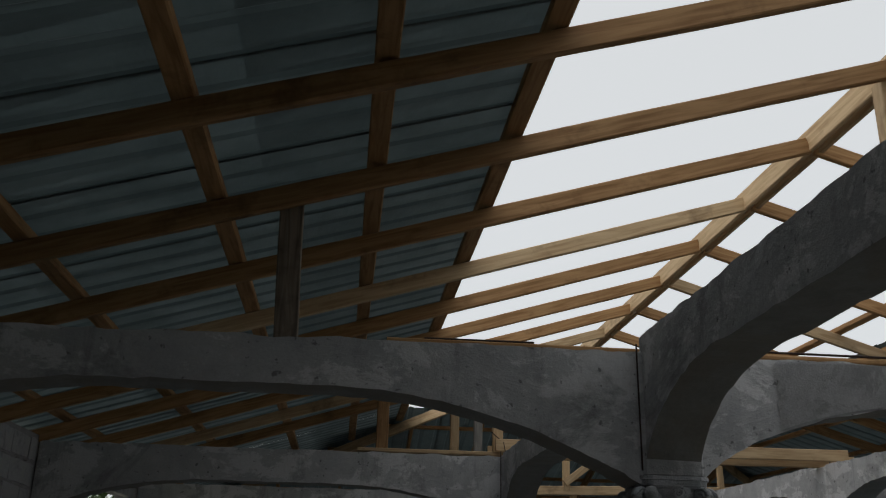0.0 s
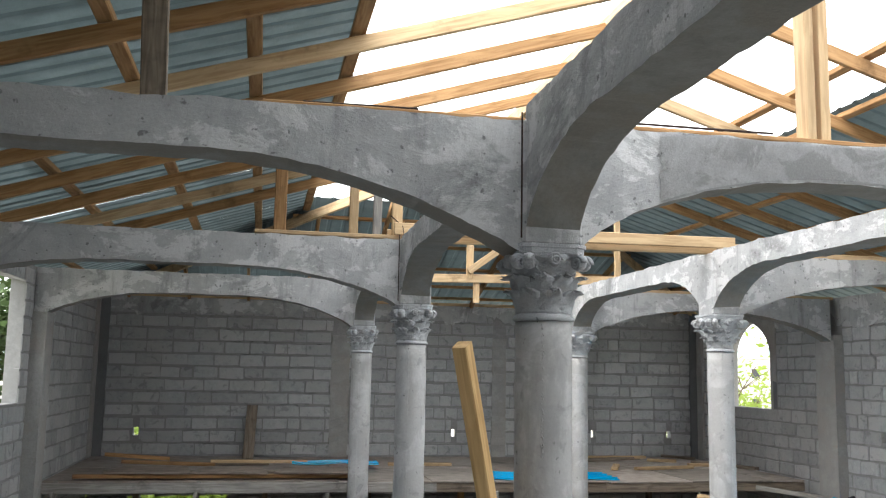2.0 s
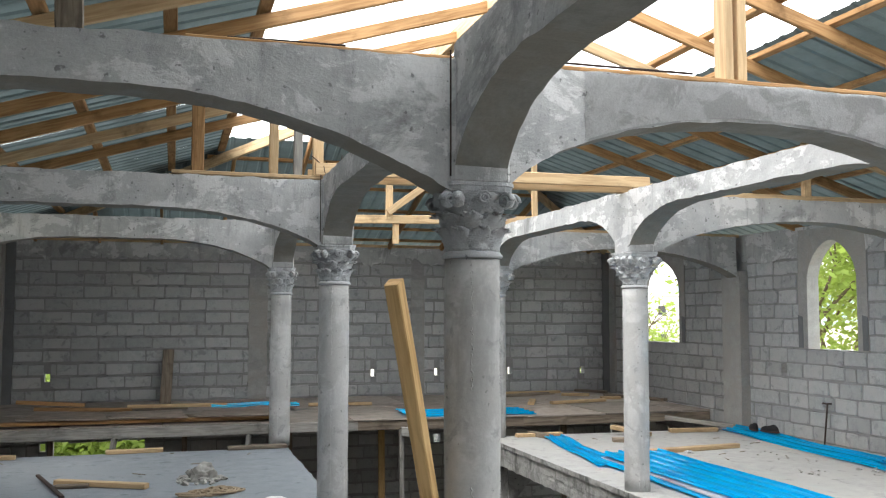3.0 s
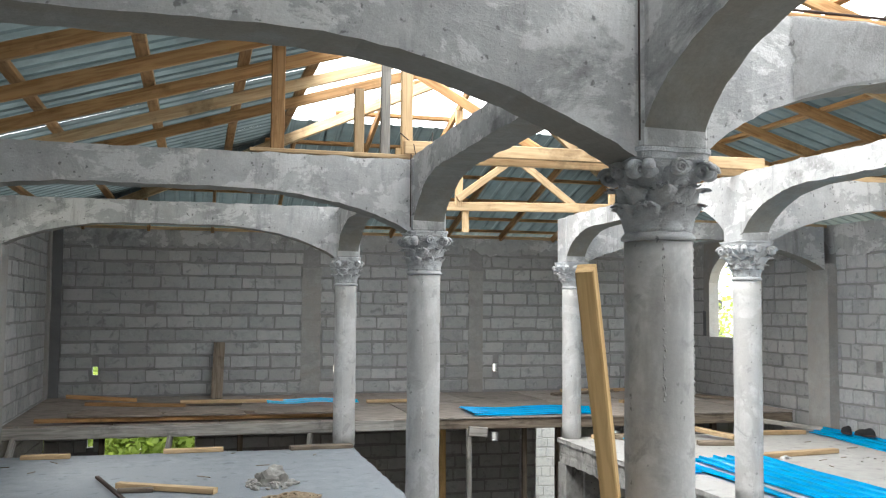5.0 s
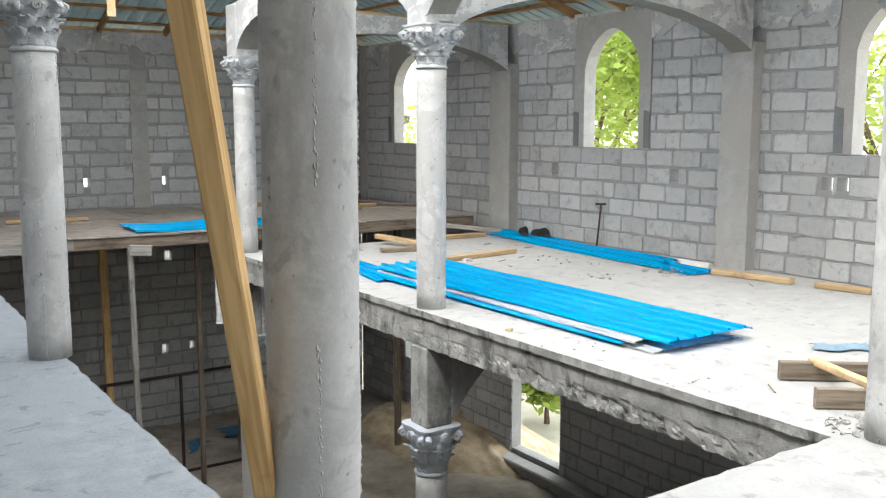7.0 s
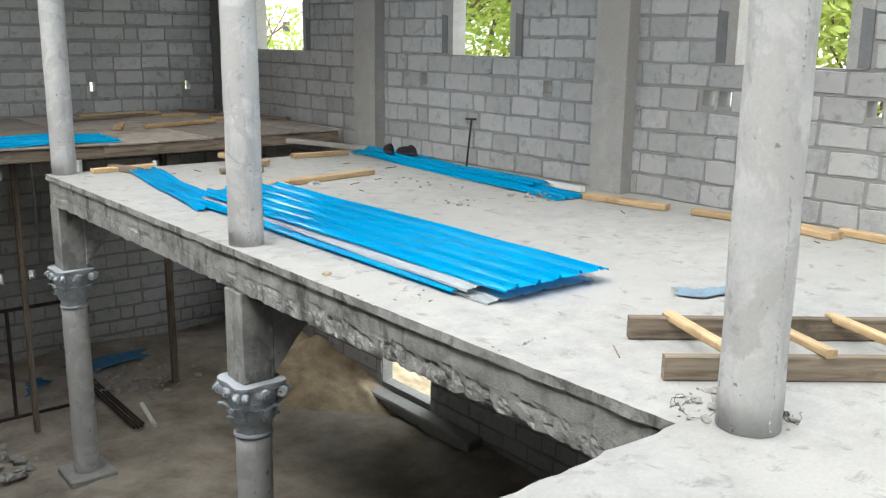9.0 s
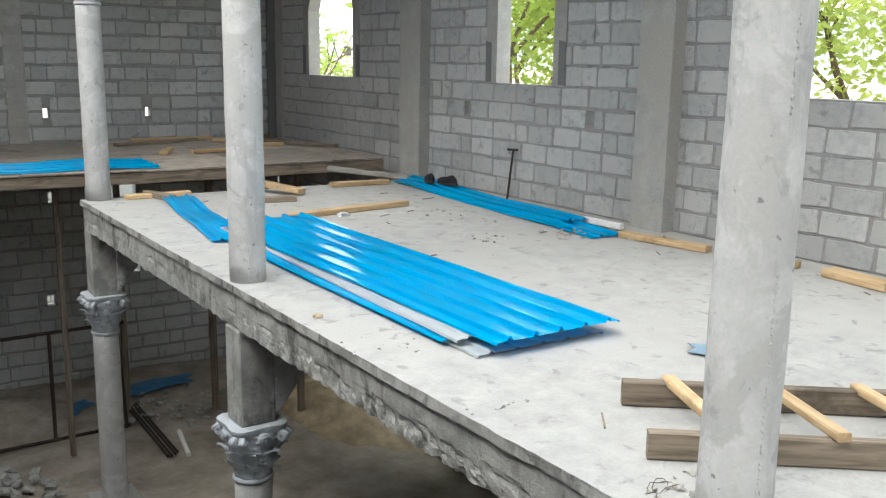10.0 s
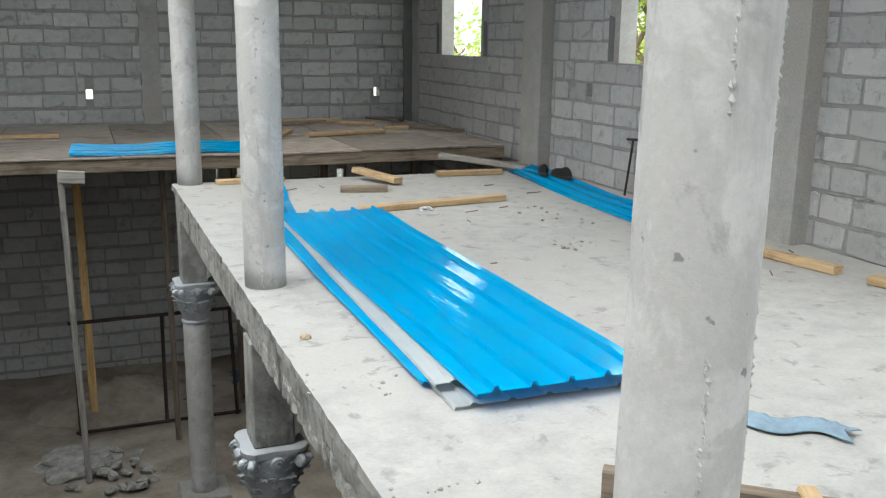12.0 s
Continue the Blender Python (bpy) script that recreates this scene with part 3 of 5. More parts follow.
def render_coat(name, x0, x1, y_at, label):
    """A later, paler coat of cement on the lower room side of a beam, with a ragged end."""
    bm = bmesh.new()
    n, rows = 60, 10
    a, b = COLS["a"][0] + 0.11, COLS["f"][0] - 0.11
    length = b - a
    grid = []
    for i in range(n + 1):
        col = []
        for k in range(rows + 1):
            f = k / rows
            x = x0 + (x1 - x0) * i / n + ((0.025 * noise.noise((f * 9, 1, 2)) + 0.015 * noise.noise((f * 31, 5, 2))) if i == 0 else 0)
            t = (x - a) / length
            q = min(1.0, min(t, 1 - t) * length / 1.3)
            zb = 2.12 + 0.40 * max(0.0, 1 - (1 - q) ** 2) ** 0.7 + 0.012
            z = zb + (TOP - 0.012 - zb) * f
            col.append((x, y_at(x) - 0.006 * (0.4 if i == 0 else 1) - 0.004 * noise.noise((x * 7, 0, z * 7)), z))
        grid.append([bm.verts.new(p) for p in col])
    for c0, c1 in zip(grid, grid[1:]):
        for k in range(rows):
            bm.faces.new((c0[k], c1[k], c1[k + 1], c0[k + 1]))
    bmesh.ops.solidify(bm, geom=bm.faces[:], thickness=-0.012)
    bmesh.ops.recalc_face_normals(bm, faces=bm.faces)
    return tagged(mesh_object(name, bm, M_COAT), label, "render", kind="structure")


M_COAT = concrete("pale_render_coat", (0.42, 0.425, 0.43), (0.62, 0.625, 0.63), (0.40, 0.40, 0.40), pits=0.6, scale=1.6, blotch=(3.0, 0.50, 0.56))
render_coat("render_coat", 1.80, 3.95, lambda x: COLS["a"][1] + (COLS["f"][1] - COLS["a"][1]) * (x - COLS["a"][0]) / (COLS["f"][0] - COLS["a"][0]) - 0.124, "paler second coat of cement on the beam face")


# ---- block walls ----
# dark grey for the painted jamb recesses and the corner pilasters
M_DARK_CEMENT = concrete("dark_cement", (0.13, 0.135, 0.14), (0.20, 0.205, 0.21), (0.17, 0.175, 0.18), pits=0.6)
COURSE, LONG, JOINT, THICK = 0.194, 0.39, 0.027, 0.17


def block_outline(w, h, rng):
    """The uneven face outline of a cement block, with knocked-off corners."""
    c = [min(w, h) * rng.uniform(0.01, 0.10) for _ in range(4)]
    e = lambda: rng.uniform(-0.008, 0.006)
    a, b = w / 2, h / 2
    return [(-a + c[0], -b + e()), (0, -b + e()), (a - c[1], -b + e()), (a + e(), -b + c[1] * 0.7), (a + e(), b - c[2] * 0.7), (a - c[2], b + e()), (0, b + e()), (-a + c[3], b + e()), (-a + e(), b - c[3] * 0.7), (-a + e(), -b + c[0] * 0.7)]


def add_block(bm, w, h, rng, m=None):
    """A block face with a worn rim, standing out of the mortar."""
    pts = block_outline(w, h, rng)
    face = [Vector((x * 0.975, rng.uniform(-0.002, 0.002), z * 0.95)) for x, z in pts]
    rim = [Vector((x, -0.006, z)) for x, z in pts]
    deep = [Vector((x, -0.06, z)) for x, z in pts]
    rows = [[bm.verts.new(m @ p if m else p) for p in row] for row in (face, rim, deep)]
    bm.faces.new(rows[0][::-1])
    n = len(pts)
    for a, b in zip(rows, rows[1:]):
        for k in range(n):
            bm.faces.new((a[k], a[(k + 1) % n], b[(k + 1) % n], b[k]))


def unit_block(length, height):
    bm = bmesh.new()
    add_block(bm, length, height, random)
    bmesh.ops.recalc_face_normals(bm, faces=bm.faces)
    me = bpy.data.meshes.new("block")
    bm.to_mesh(me)
    bm.free()
    me.materials.append(M_BLOCK)
    return me


FULL = {(c, k): unit_block(l - JOINT, c - JOINT) for c, l in ((COURSE, LONG), (0.205, 0.41)) for k in range(10)}
CUT = {}


def arch_top(op, u):
    """Height of an opening's head at u: flat, or a pointed arch."""
    u0, u1, z0, z1, spring = op
    if spring is None:
        return z1
    t = min(1.0, abs(2 * (u - u0) / (u1 - u0) - 1))
    return spring + (z1 - spring) * max(0.0, 1 - t ** 1.7) ** 0.62


def cut_rects(a, b, z0, z1, holes):
    """The pieces of the span a..b on one course that are left beside the holes (u0, u1, z0, z1)."""
    spans = [(a, b)]
    for h0, h1, hz0, hz1 in holes:
        if hz1 <= z0 + 0.03 or hz0 >= z1 - 0.03:
            continue
        nxt = []
        for s0, s1 in spans:
            if h1 <= s0 or h0 >= s1:
                nxt.append((s0, s1))
                continue
            if h0 > s0:
                nxt.append((s0, h0))
            if h1 < s1:
                nxt.append((h1, s1))
        spans = nxt
    return [s for s in spans if s[1] - s[0] > 0.05]


def block_wall(name, place, u0, u1, z0, z1, openings, covers, near, label, seed, thick=THICK, course=COURSE, long=LONG):
    """place(u, out, z) -> world; out < 0 is inside the room. openings: (u0, u1, z0, z1, spring). covers: spans of pilasters.
    near: the span of u whose blocks are pieces of their own."""
    rng = random.Random(seed)
    cuts = sorted({u0, u1} | {u for o in openings for u in (o[0], o[1])})
    bm = bmesh.new()

    def slab_piece(a, b, lo, hi_a, hi_b=None, base=None):
        pts = []
        for u, out, z in ((a, 0, lo), (b, 0, lo), (b, 0, hi_b if hi_b is not None else hi_a), (a, 0, hi_a)):
            pts.append((u, z))
        inner = [bm.verts.new(place(u, 0.016 if course > 0.2 else 0.011, z)) for u, z in pts]
        outer = [bm.verts.new(place(u, thick, z)) for u, z in pts]
        bm.faces.new(inner)
        bm.faces.new(outer[::-1])
        for k in range(4):
            bm.faces.new((inner[k], inner[(k + 1) % 4], outer[(k + 1) % 4], outer[k]))

    for a, b in zip(cuts, cuts[1:]):
        mid = (a + b) / 2
        ops = sorted((o for o in openings if o[0] <= mid <= o[1]), key=lambda o: o[2])
        low = z0
        for o in ops:
            if o[2] > low:
                slab_piece(a, b, low, o[2])
            low = o[3]
            if o[4] is not None:
                n = 14
                for i in range(n):
                    ua, ub = a + (b - a) * i / n, a + (b - a) * (i + 1) / n
                    pts = [(ua, arch_top(o, ua)), (ub, arch_top(o, ub)), (ub, o[3] + 0.001), (ua, o[3] + 0.001)]
                    inner = [bm.verts.new(place(u, 0.016 if course > 0.2 else 0.011, z)) for u, z in pts]
                    outer = [bm.verts.new(place(u, thick, z)) for u, z in pts]
                    for q in (inner, outer[::-1]):
                        bm.faces.new(q)
                    bm.faces.new((inner[0], outer[0], outer[1], inner[1]))
        if z1 > low:
            slab_piece(a, b, low, z1)
    bmesh.ops.recalc_face_normals(bm, faces=bm.faces)
    wall = tagged(mesh_object(name, bm, M_MORTAR), label, "wall", kind="structure")
    # blocks
    holes = [(o[0] - 0.17, o[1] + 0.17, o[2], z1) if o[4] is not None else (o[0], o[1], o[2], o[3]) for o in openings]
    holes += [(a, b, z0, z1) for a, b in covers]
    rest = bmesh.new()
    flip = place(1, 0, 0) - place(0, 0, 0)
    outw = place(0, 1, 0) - place(0, 0, 0)
    turn = Matrix((flip, -outw, Vector((0, 0, 1)))).transposed().to_4x4()
    count = 0
    row = 0
    z = z0
    while z < z1 - 0.05:
        top = min(z1, z + course)
        u = u0 - (long / 2 if row % 2 else 0) - rng.uniform(0, 0.06)
        while u < u1:
            b = u + long * rng.choice((1, 1, 1, 1, 1, 0.75, 0.5))
            for s0, s1 in cut_rects(max(u, u0), min(b, u1), z, top, holes):
                w, h = s1 - s0 - rng.uniform(0.007, 0.026), top - z - (rng.uniform(0.030, 0.055) if course > 0.2 else rng.uniform(0.018, 0.036))
                if w < 0.04 or h < 0.04:
                    continue
                c = place((s0 + s1) / 2, 0.0 + rng.uniform(-0.004, 0.005), (z + top) / 2 + rng.uniform(-0.004, 0.004))
                m = Matrix.Translation(c) @ turn @ Matrix.Rotation(rng.uniform(-0.008, 0.008), 4, "Y")
                if near[0] <= (s0 + s1) / 2 <= near[1] and z > near[2] and count < 300:
                    key = (round(w, 2), round(h, 2))
                    if abs(w - (long - JOINT)) < 0.02 and abs(h - (course - JOINT)) < 0.01:
                        me = FULL[(course, rng.randrange(10))]
                    else:
                        if key not in CUT:
                            CUT[key] = unit_block(*key)
                        me = CUT[key]
                    o = new("block", me)
                    o.parent = wall
                    o.matrix_world = m
                    count += 1
                else:
                    add_block(rest, w, h, rng, m)
            u = b
        z += course
        row += 1
    # mortar squeezed out of the bed joints
    ooze = bmesh.new()
    for k in range(int((u1 - u0) * 26)):
        zc = z0 + course * rng.randrange(1, max(2, int((z1 - z0) / course)))
        uc, w, h = rng.uniform(u0 + 0.1, u1 - 0.1), rng.uniform(0.02, 0.11), rng.uniform(0.008, 0.018)
        if any(a - 0.12 < uc < b + 0.12 and lo - 0.05 < zc < hi + 0.05 for a, b, lo, hi in holes):
            continue
        ring = [(uc + w * math.cos(i * 0.785) * rng.uniform(0.7, 1.2), zc + h * math.sin(i * 0.785) * rng.uniform(0.6, 1.3)) for i in range(8)]
        base = [ooze.verts.new(place(u, 0.012, z)) for u, z in ring]
        tip = ooze.verts.new(place(uc, -rng.uniform(0.002, 0.012), zc - 0.004))
        for i in range(8):
            ooze.faces.new((base[i], base[(i + 1) % 8], tip))
    bmesh.ops.recalc_face_normals(ooze, faces=ooze.faces)
    part("mortar_lumps", ooze, M_MORTAR, wall)["kind"] = "stuff"
    bmesh.ops.recalc_face_normals(rest, faces=rest.faces)
    r = part("block_courses", rest, M_BLOCK, wall)
    r["kind"] = "stuff"
    # plastered surround of each arched opening, and sills
    for o in openings:
        if o[4] is None:
            continue
        bm = bmesh.new()
        n = 20
        inner, outer_ = [], []
        g = 0.008
        pts = [(o[0] + g, o[2])] + [(o[0] + g + (o[1] - o[0] - 2 * g) * i / n, arch_top(o, o[0] + (o[1] - o[0]) * i / n) - g) for i in range(n + 1)] + [(o[1] - g, o[2])]
        wide = lambda z: 0.16 + 0.035 * noise.noise((o[0] * 3, z * 5, 2))
        big = [(o[0] - wide(0), o[2])] + [(o[0] - 0.16 + (o[1] - o[0] + 0.32) * i / n, z1 - 0.01) for i in range(n + 1)] + [(o[1] + wide(1), o[2])]
        rows = []
        for out, ring in ((0.014, big), (-0.004, big), (-0.004, pts), (thick + 0.004, pts)):
            rows.append([bm.verts.new(place(u, out, zz)) for u, zz in ring])
        for ra, rb in zip(rows, rows[1:]):
            for k in range(len(ra) - 1):
                bm.faces.new((ra[k], ra[k + 1], rb[k + 1], rb[k]))
        bmesh.ops.recalc_face_normals(bm, faces=bm.faces)
        part("window_surround", bm, M_PILASTER, wall, "cement-plastered pointed window surround")
        # dark panels: the shade of an unplastered jamb recess put into the colour
        for side in (-1, 1):
            bm = bmesh.new()
            c = (o[0] - 0.125) if side < 0 else (o[1] + 0.125)
            pts = [(c - 0.045, o[2] + 0.01), (c + 0.045, o[2] + 0.01), (c + 0.05, o[2] + 0.43), (c - 0.04, o[2] + 0.41)]
            va = [bm.verts.new(place(u, -0.010, zz)) for u, zz in pts]
            vb = [bm.verts.new(place(u, 0.02, zz)) for u, zz in pts]
            bm.faces.new(va)
            for k in range(4):
                bm.faces.new((va[k], va[(k + 1) % 4], vb[(k + 1) % 4], vb[k]))
            bmesh.ops.recalc_face_normals(bm, faces=bm.faces)
            part("jamb_recess", bm, M_DARK_CEMENT, wall, "dark flat panel painted as an unplastered recess beside the window")
    return wall


def on_east(u, out, z):
    return Vector((EAST + out, u, z))


def on_west(u, out, z):
    return Vector((WEST - out, u, z))


def on_north(u, out, z):
    return Vector((u, NORTH + out, z))


def on_south(u, out, z):
    return Vector((u, SOUTH - out, z))


E_TOP, N_TOP = 2.74, 2.76
E_WINDOWS = [(13.47, 14.80, 1.15, 2.53, 2.05), (9.45, 10.36, 1.165, 2.54, 2.09), (5.93, 6.86, 1.165, 2.54, 2.09), (1.95, 2.85, 1.165, 2.54, 2.09), (-2.1, -1.2, 1.165, 2.54, 2.09)]
W_WINDOWS = [(9.54, 11.27, 1.19, 2.55, None)]
E_PILS = [(15.68, 15.93), (11.62, 12.06), (7.83, 8.20), (4.05, 4.42), (0.25, 0.62)]
W_PILS = [(15.68, 15.93), (11.62, 12.0), (7.80, 8.18), (4.05, 4.42), (0.25, 0.62)]
N_PILS = [(WEST, -2.36), (1.22, 1.53), (4.0, 4.25), (7.68, EAST)]

N_HOLES = (-1.91, 1.74, 3.29, 4.43, 5.80, 7.22)
E_HOLES = [(y - 0.055, y + 0.055, 0.83, 0.95, None) for y in (5.7, 6.92, 7.08, 8.92, 10.87)]
block_wall("wall_east", on_east, SOUTH, NORTH, 0.0, E_TOP, E_WINDOWS + E_HOLES, [(a + 0.02, b - 0.02) for a, b in E_PILS], (4.2, 13.4, -0.1), "grey cement block wall with pointed window openings", 1)
block_wall("wall_north", on_north, WEST, EAST, -0.2, N_TOP, [(x + 0.01, x + 0.095, 0.53, 0.66, None) for x in N_HOLES], [(a + 0.02, b - 0.02) for a, b in N_PILS], (-2.9, 8.0, 0.1), "grey cement block wall with rough mortar joints", 2, course=0.205, long=0.41)
block_wall("wall_west", on_west, SOUTH, NORTH, 0.0, E_TOP, W_WINDOWS, [(a + 0.02, b - 0.02) for a, b in W_PILS], (8.0, 16.8, -0.1), "grey cement block wall with rectangular window openings", 3)
block_wall("wall_south", on_south, WEST, EAST, 0.0, E_TOP, [], [], (50, 51, 0), "plain grey cement block wall", 4)
block_wall("wall_low_north", on_north, WEST, EAST, LOW - 0.1, -0.2, [(-1.74, -0.38, -1.56, -0.4, None), (5.21, 5.62, -1.72, -0.36, None), (4.92, 4.95, -1.72, -0.4, None), (4.43, 4.54, -0.63, -0.48, None), (4.33, 4.44, -2.08, -1.93, None), (4.77, 4.86, -2.06, -1.93, None), (-1.94, -1.85, -0.55, -0.42, None), (6.66, 6.77, -0.66, -0.52, None)], [], (1.2, 5.2, -2.6), "shaded cement block wall of the storey below", 5, course=0.205, long=0.41)
block_wall("wall_low_east", on_east, SOUTH, NORTH, LOW - 0.1, 0.0, [(10.69, 11.69, -3.0, -1.85, None), (13.3, 14.5, -2.3, -1.0, None)], [], (12.0, 16.9, -9), "shaded cement block wall of the storey below", 6)
block_wall("wall_low_west", on_west, SOUTH, NORTH, LOW - 0.1, 0.0, [], [], (50, 51, 0), "shaded cement block wall of the storey below", 7)
block_wall("wall_low_south", on_south, WEST, EAST, LOW - 0.1, 0.0, [], [], (50, 51, 0), "shaded cement block wall of the storey below", 8)


def pilaster(name, place, u0, u1, z0, z1, proud, material=None):
    bm = bmesh.new()
    n = int((z1 - z0) / 0.12)
    rings = []
    for i in range(n + 1):
        z = z0 + (z1 - z0) * i / n
        j = [(0.035 if proud < 0.03 else 0.009) * noise.noise((u * 5, z * 6, s)) for u, s in ((u0, 1), (u0, 2), (u1, 3), (u1, 4))]
        rings.append([bm.verts.new(place(u, out, z)) for u, out in ((u0 + j[0], 0.02), (u0 + j[1], -proud + j[1]), (u1 + j[2], -proud + j[2]), (u1 + j[3], 0.02))])
    for a, b in zip(rings, rings[1:]):
        for k in range(4):
            bm.faces.new((a[k], a[(k + 1) % 4], b[(k + 1) % 4], b[k]))
    bm.faces.new(rings[0])
    bm.faces.new(rings[-1])
    bmesh.ops.recalc_face_normals(bm, faces=bm.faces)
    return tagged(mesh_object(name, bm, material or M_PILASTER), "rough cast concrete pilaster set into the block wall", "pilaster", kind="structure")


for i, (a, b) in enumerate(E_PILS):
    pilaster("pilaster_east_%d" % (i + 1), on_east, a, b, 0.0, 2.22 if i in (1, 2, 3) else E_TOP, 0.14 if i in (1, 2, 3) else 0.04)
for i, (a, b) in enumerate(W_PILS):
    pilaster("pilaster_west_%d" % (i + 1), on_west, a, b, 0.0, 2.22 if i in (1, 2, 3) else E_TOP, 0.16 if i in (1, 2, 3) else 0.04)
# the two corner pilasters get a darker grey than the middle ones
for i, (a, b) in enumerate(N_PILS):
    pilaster("pilaster_north_%d" % (i + 1), on_north, a, b, -0.2, 2.21 if i in (1, 2) else N_TOP, 0.012 if i in (1, 2) else 0.05, None if i in (1, 2) else M_DARK_CEMENT)
bm = bmesh.new()
for x0, x1 in ((WEST + 0.05, 7.6),):
    n = 260
    for i in range(n):
        xa, xb = x0 + (x1 - x0) * i / n, x0 + (x1 - x0) * (i + 1) / n
        za, zb = (2.55 + 0.16 * noise.noise((x * 1.7, 0, 4)) + 0.12 * noise.noise((x * 7, 0, 4)) + 0.06 * noise.noise((x * 19, 0, 4)) for x in (xa, xb))
        bm.faces.new([bm.verts.new((x, NORTH - 0.009, z)) for x, z in ((xa, za), (xb, zb), (xb, N_TOP), (xa, N_TOP))])
        bm.faces.new([bm.verts.new((x, y, z)) for x, y, z in ((xa, NORTH + 0.01, za), (xb, NORTH + 0.01, zb), (xb, NORTH - 0.009, zb), (xa, NORTH - 0.009, za))])
bmesh.ops.recalc_face_normals(bm, faces=bm.faces)
tagged(mesh_object("ring_beam_north", bm, M_BEAM), "smeared cement band along the wall head", "beam", kind="structure")


bm = bmesh.new()
n = 420
for i in range(n):
    ua, ub = 4.5 + (15.6 - 4.5) * i / n, 4.5 + (15.6 - 4.5) * (i + 1) / n
    zs = []
    for u in (ua, ub):
        z = 2.38 + 0.22 * noise.noise((u * 1.3, 2, 4)) + 0.14 * noise.noise((u * 5, 2, 4)) + 0.05 * noise.noise((u * 17, 2, 4))
        if any(o[0] - 0.16 < u < o[1] + 0.16 for o in E_WINDOWS):
            z = E_TOP - 0.04
        zs.append(min(z, E_TOP - 0.03))
    bm.faces.new([bm.verts.new((EAST - 0.009, u, z)) for u, z in ((ua, zs[0]), (ub, zs[1]), (ub, E_TOP), (ua, E_TOP))])
    bm.faces.new([bm.verts.new((x, u, z)) for x, u, z in ((EAST + 0.01, ua, zs[0]), (EAST + 0.01, ub, zs[1]), (EAST - 0.009, ub, zs[1]), (EAST - 0.009, ua, zs[0]))])
bmesh.ops.recalc_face_normals(bm, faces=bm.faces)
tagged(mesh_object("ring_beam_east", bm, M_BEAM), "smeared cement band along the wall head", "beam", kind="structure")


# ---- roof: gable with a hipped far end, the strip along the ridge still open ----
SHEET_W, SHEET_E = 0.64, 4.68
RAFTERS = [5.10 - 0.94 * i for i in range(10, 0, -1)] + [5.10, 6.04, 6.96, 7.86, 8.78, 9.70, 10.55]


def roof_sheet(parent, origin, down, across, length, width, pitch=0.21):
    """A ribbed metal sheet: ribs run along 'down', the width lies along 'across'."""
    bm = bmesh.new()
    up = across.cross(down).normalized()
    if up.z < 0:
        up = -up
    prof = []
    n = max(1, round(width / pitch))
    p = width / n
    for k in range(n):
        prof += [(k * p, 0.0), (k * p + p * 0.62, 0.0), (k * p + p * 0.72, 0.013), (k * p + p * 0.9, 0.013)]
    prof.append((width, 0.0))
    seg = max(2, int(length / 1.2))
    rows = []
    for i in range(seg + 1):
        d = length * i / seg
        rows.append([bm.verts.new(origin + down * d + across * a + up * (h + 0.006 * noise.noise((d * 0.8, a * 2 + origin.y, 3)))) for a, h in prof])
    for a, b in zip(rows, rows[1:]):
        for k in range(len(prof) - 1):
            bm.faces.new((a[k], a[k + 1], b[k + 1], b[k]))
    g = bmesh.ops.solidify(bm, geom=bm.faces[:], thickness=0.002)
    return mesh_object("roof_sheet", bm, M_ROOF, parent)


roof_w = tagged(empty("roof_west"), "ribbed zinc sheets on timber purlins", "roof", kind="structure")
roof_e = tagged(empty("roof_east"), "ribbed zinc sheets on timber purlins", "roof", kind="structure")
roof_n = tagged(empty("roof_north"), "ribbed zinc sheets on the hipped end", "roof", kind="structure")
cs = 1 / math.hypot(1, SLOPE)
for parent, edge, side, eave in ((roof_w, SHEET_W, -1, WEST - 0.45), (roof_e, SHEET_E, 1, EAST + 0.45)):
    y = SOUTH - 0.5
    while y < NORTH + 0.3:
        w = 0.84
        if side > 0 and 1.2 < y < 5.0:  # unseen gap left in the sheets to let daylight in from the south-east
            y += w - 0.02
            continue
        top_x = edge if y > 1.2 else RIDGE_X + side * 0.02  # unseen south bays, sheeted up to the ridge to keep daylight out
        limit = RIDGE_X + side * max(0.0, (y - 0.1 - APEX))
        if side * (limit - edge) > 0:
            top_x = limit
        if side * (eave - top_x) > 0.25:
            o = Vector((top_x, y, roof_z(top_x) + 0.004 * (round(y / w) % 2)))
            roof_sheet(parent, o, Vector((side * cs, 0, -SLOPE * cs)), Vector((0, 1, 0)), abs(eave - top_x) / cs, w)
        y += w - 0.02
x = WEST - 0.4
while x < EAST + 0.3:
    w = 0.84
    y0 = APEX + max(1.75, (0.0 if x < RIDGE_X < x + w else min(abs(x - RIDGE_X), abs(x + w - RIDGE_X))) - 0.1)
    if NORTH + 0.45 - y0 > 0.25:
        roof_sheet(roof_n, Vector((x, y0, RIDGE_Z - SLOPE * (y0 - APEX) + 0.003)), Vector((0, cs, -SLOPE * cs)), Vector((1, 0, 0)), (NORTH + 0.45 - y0) / cs, w)
    x += w - 0.02

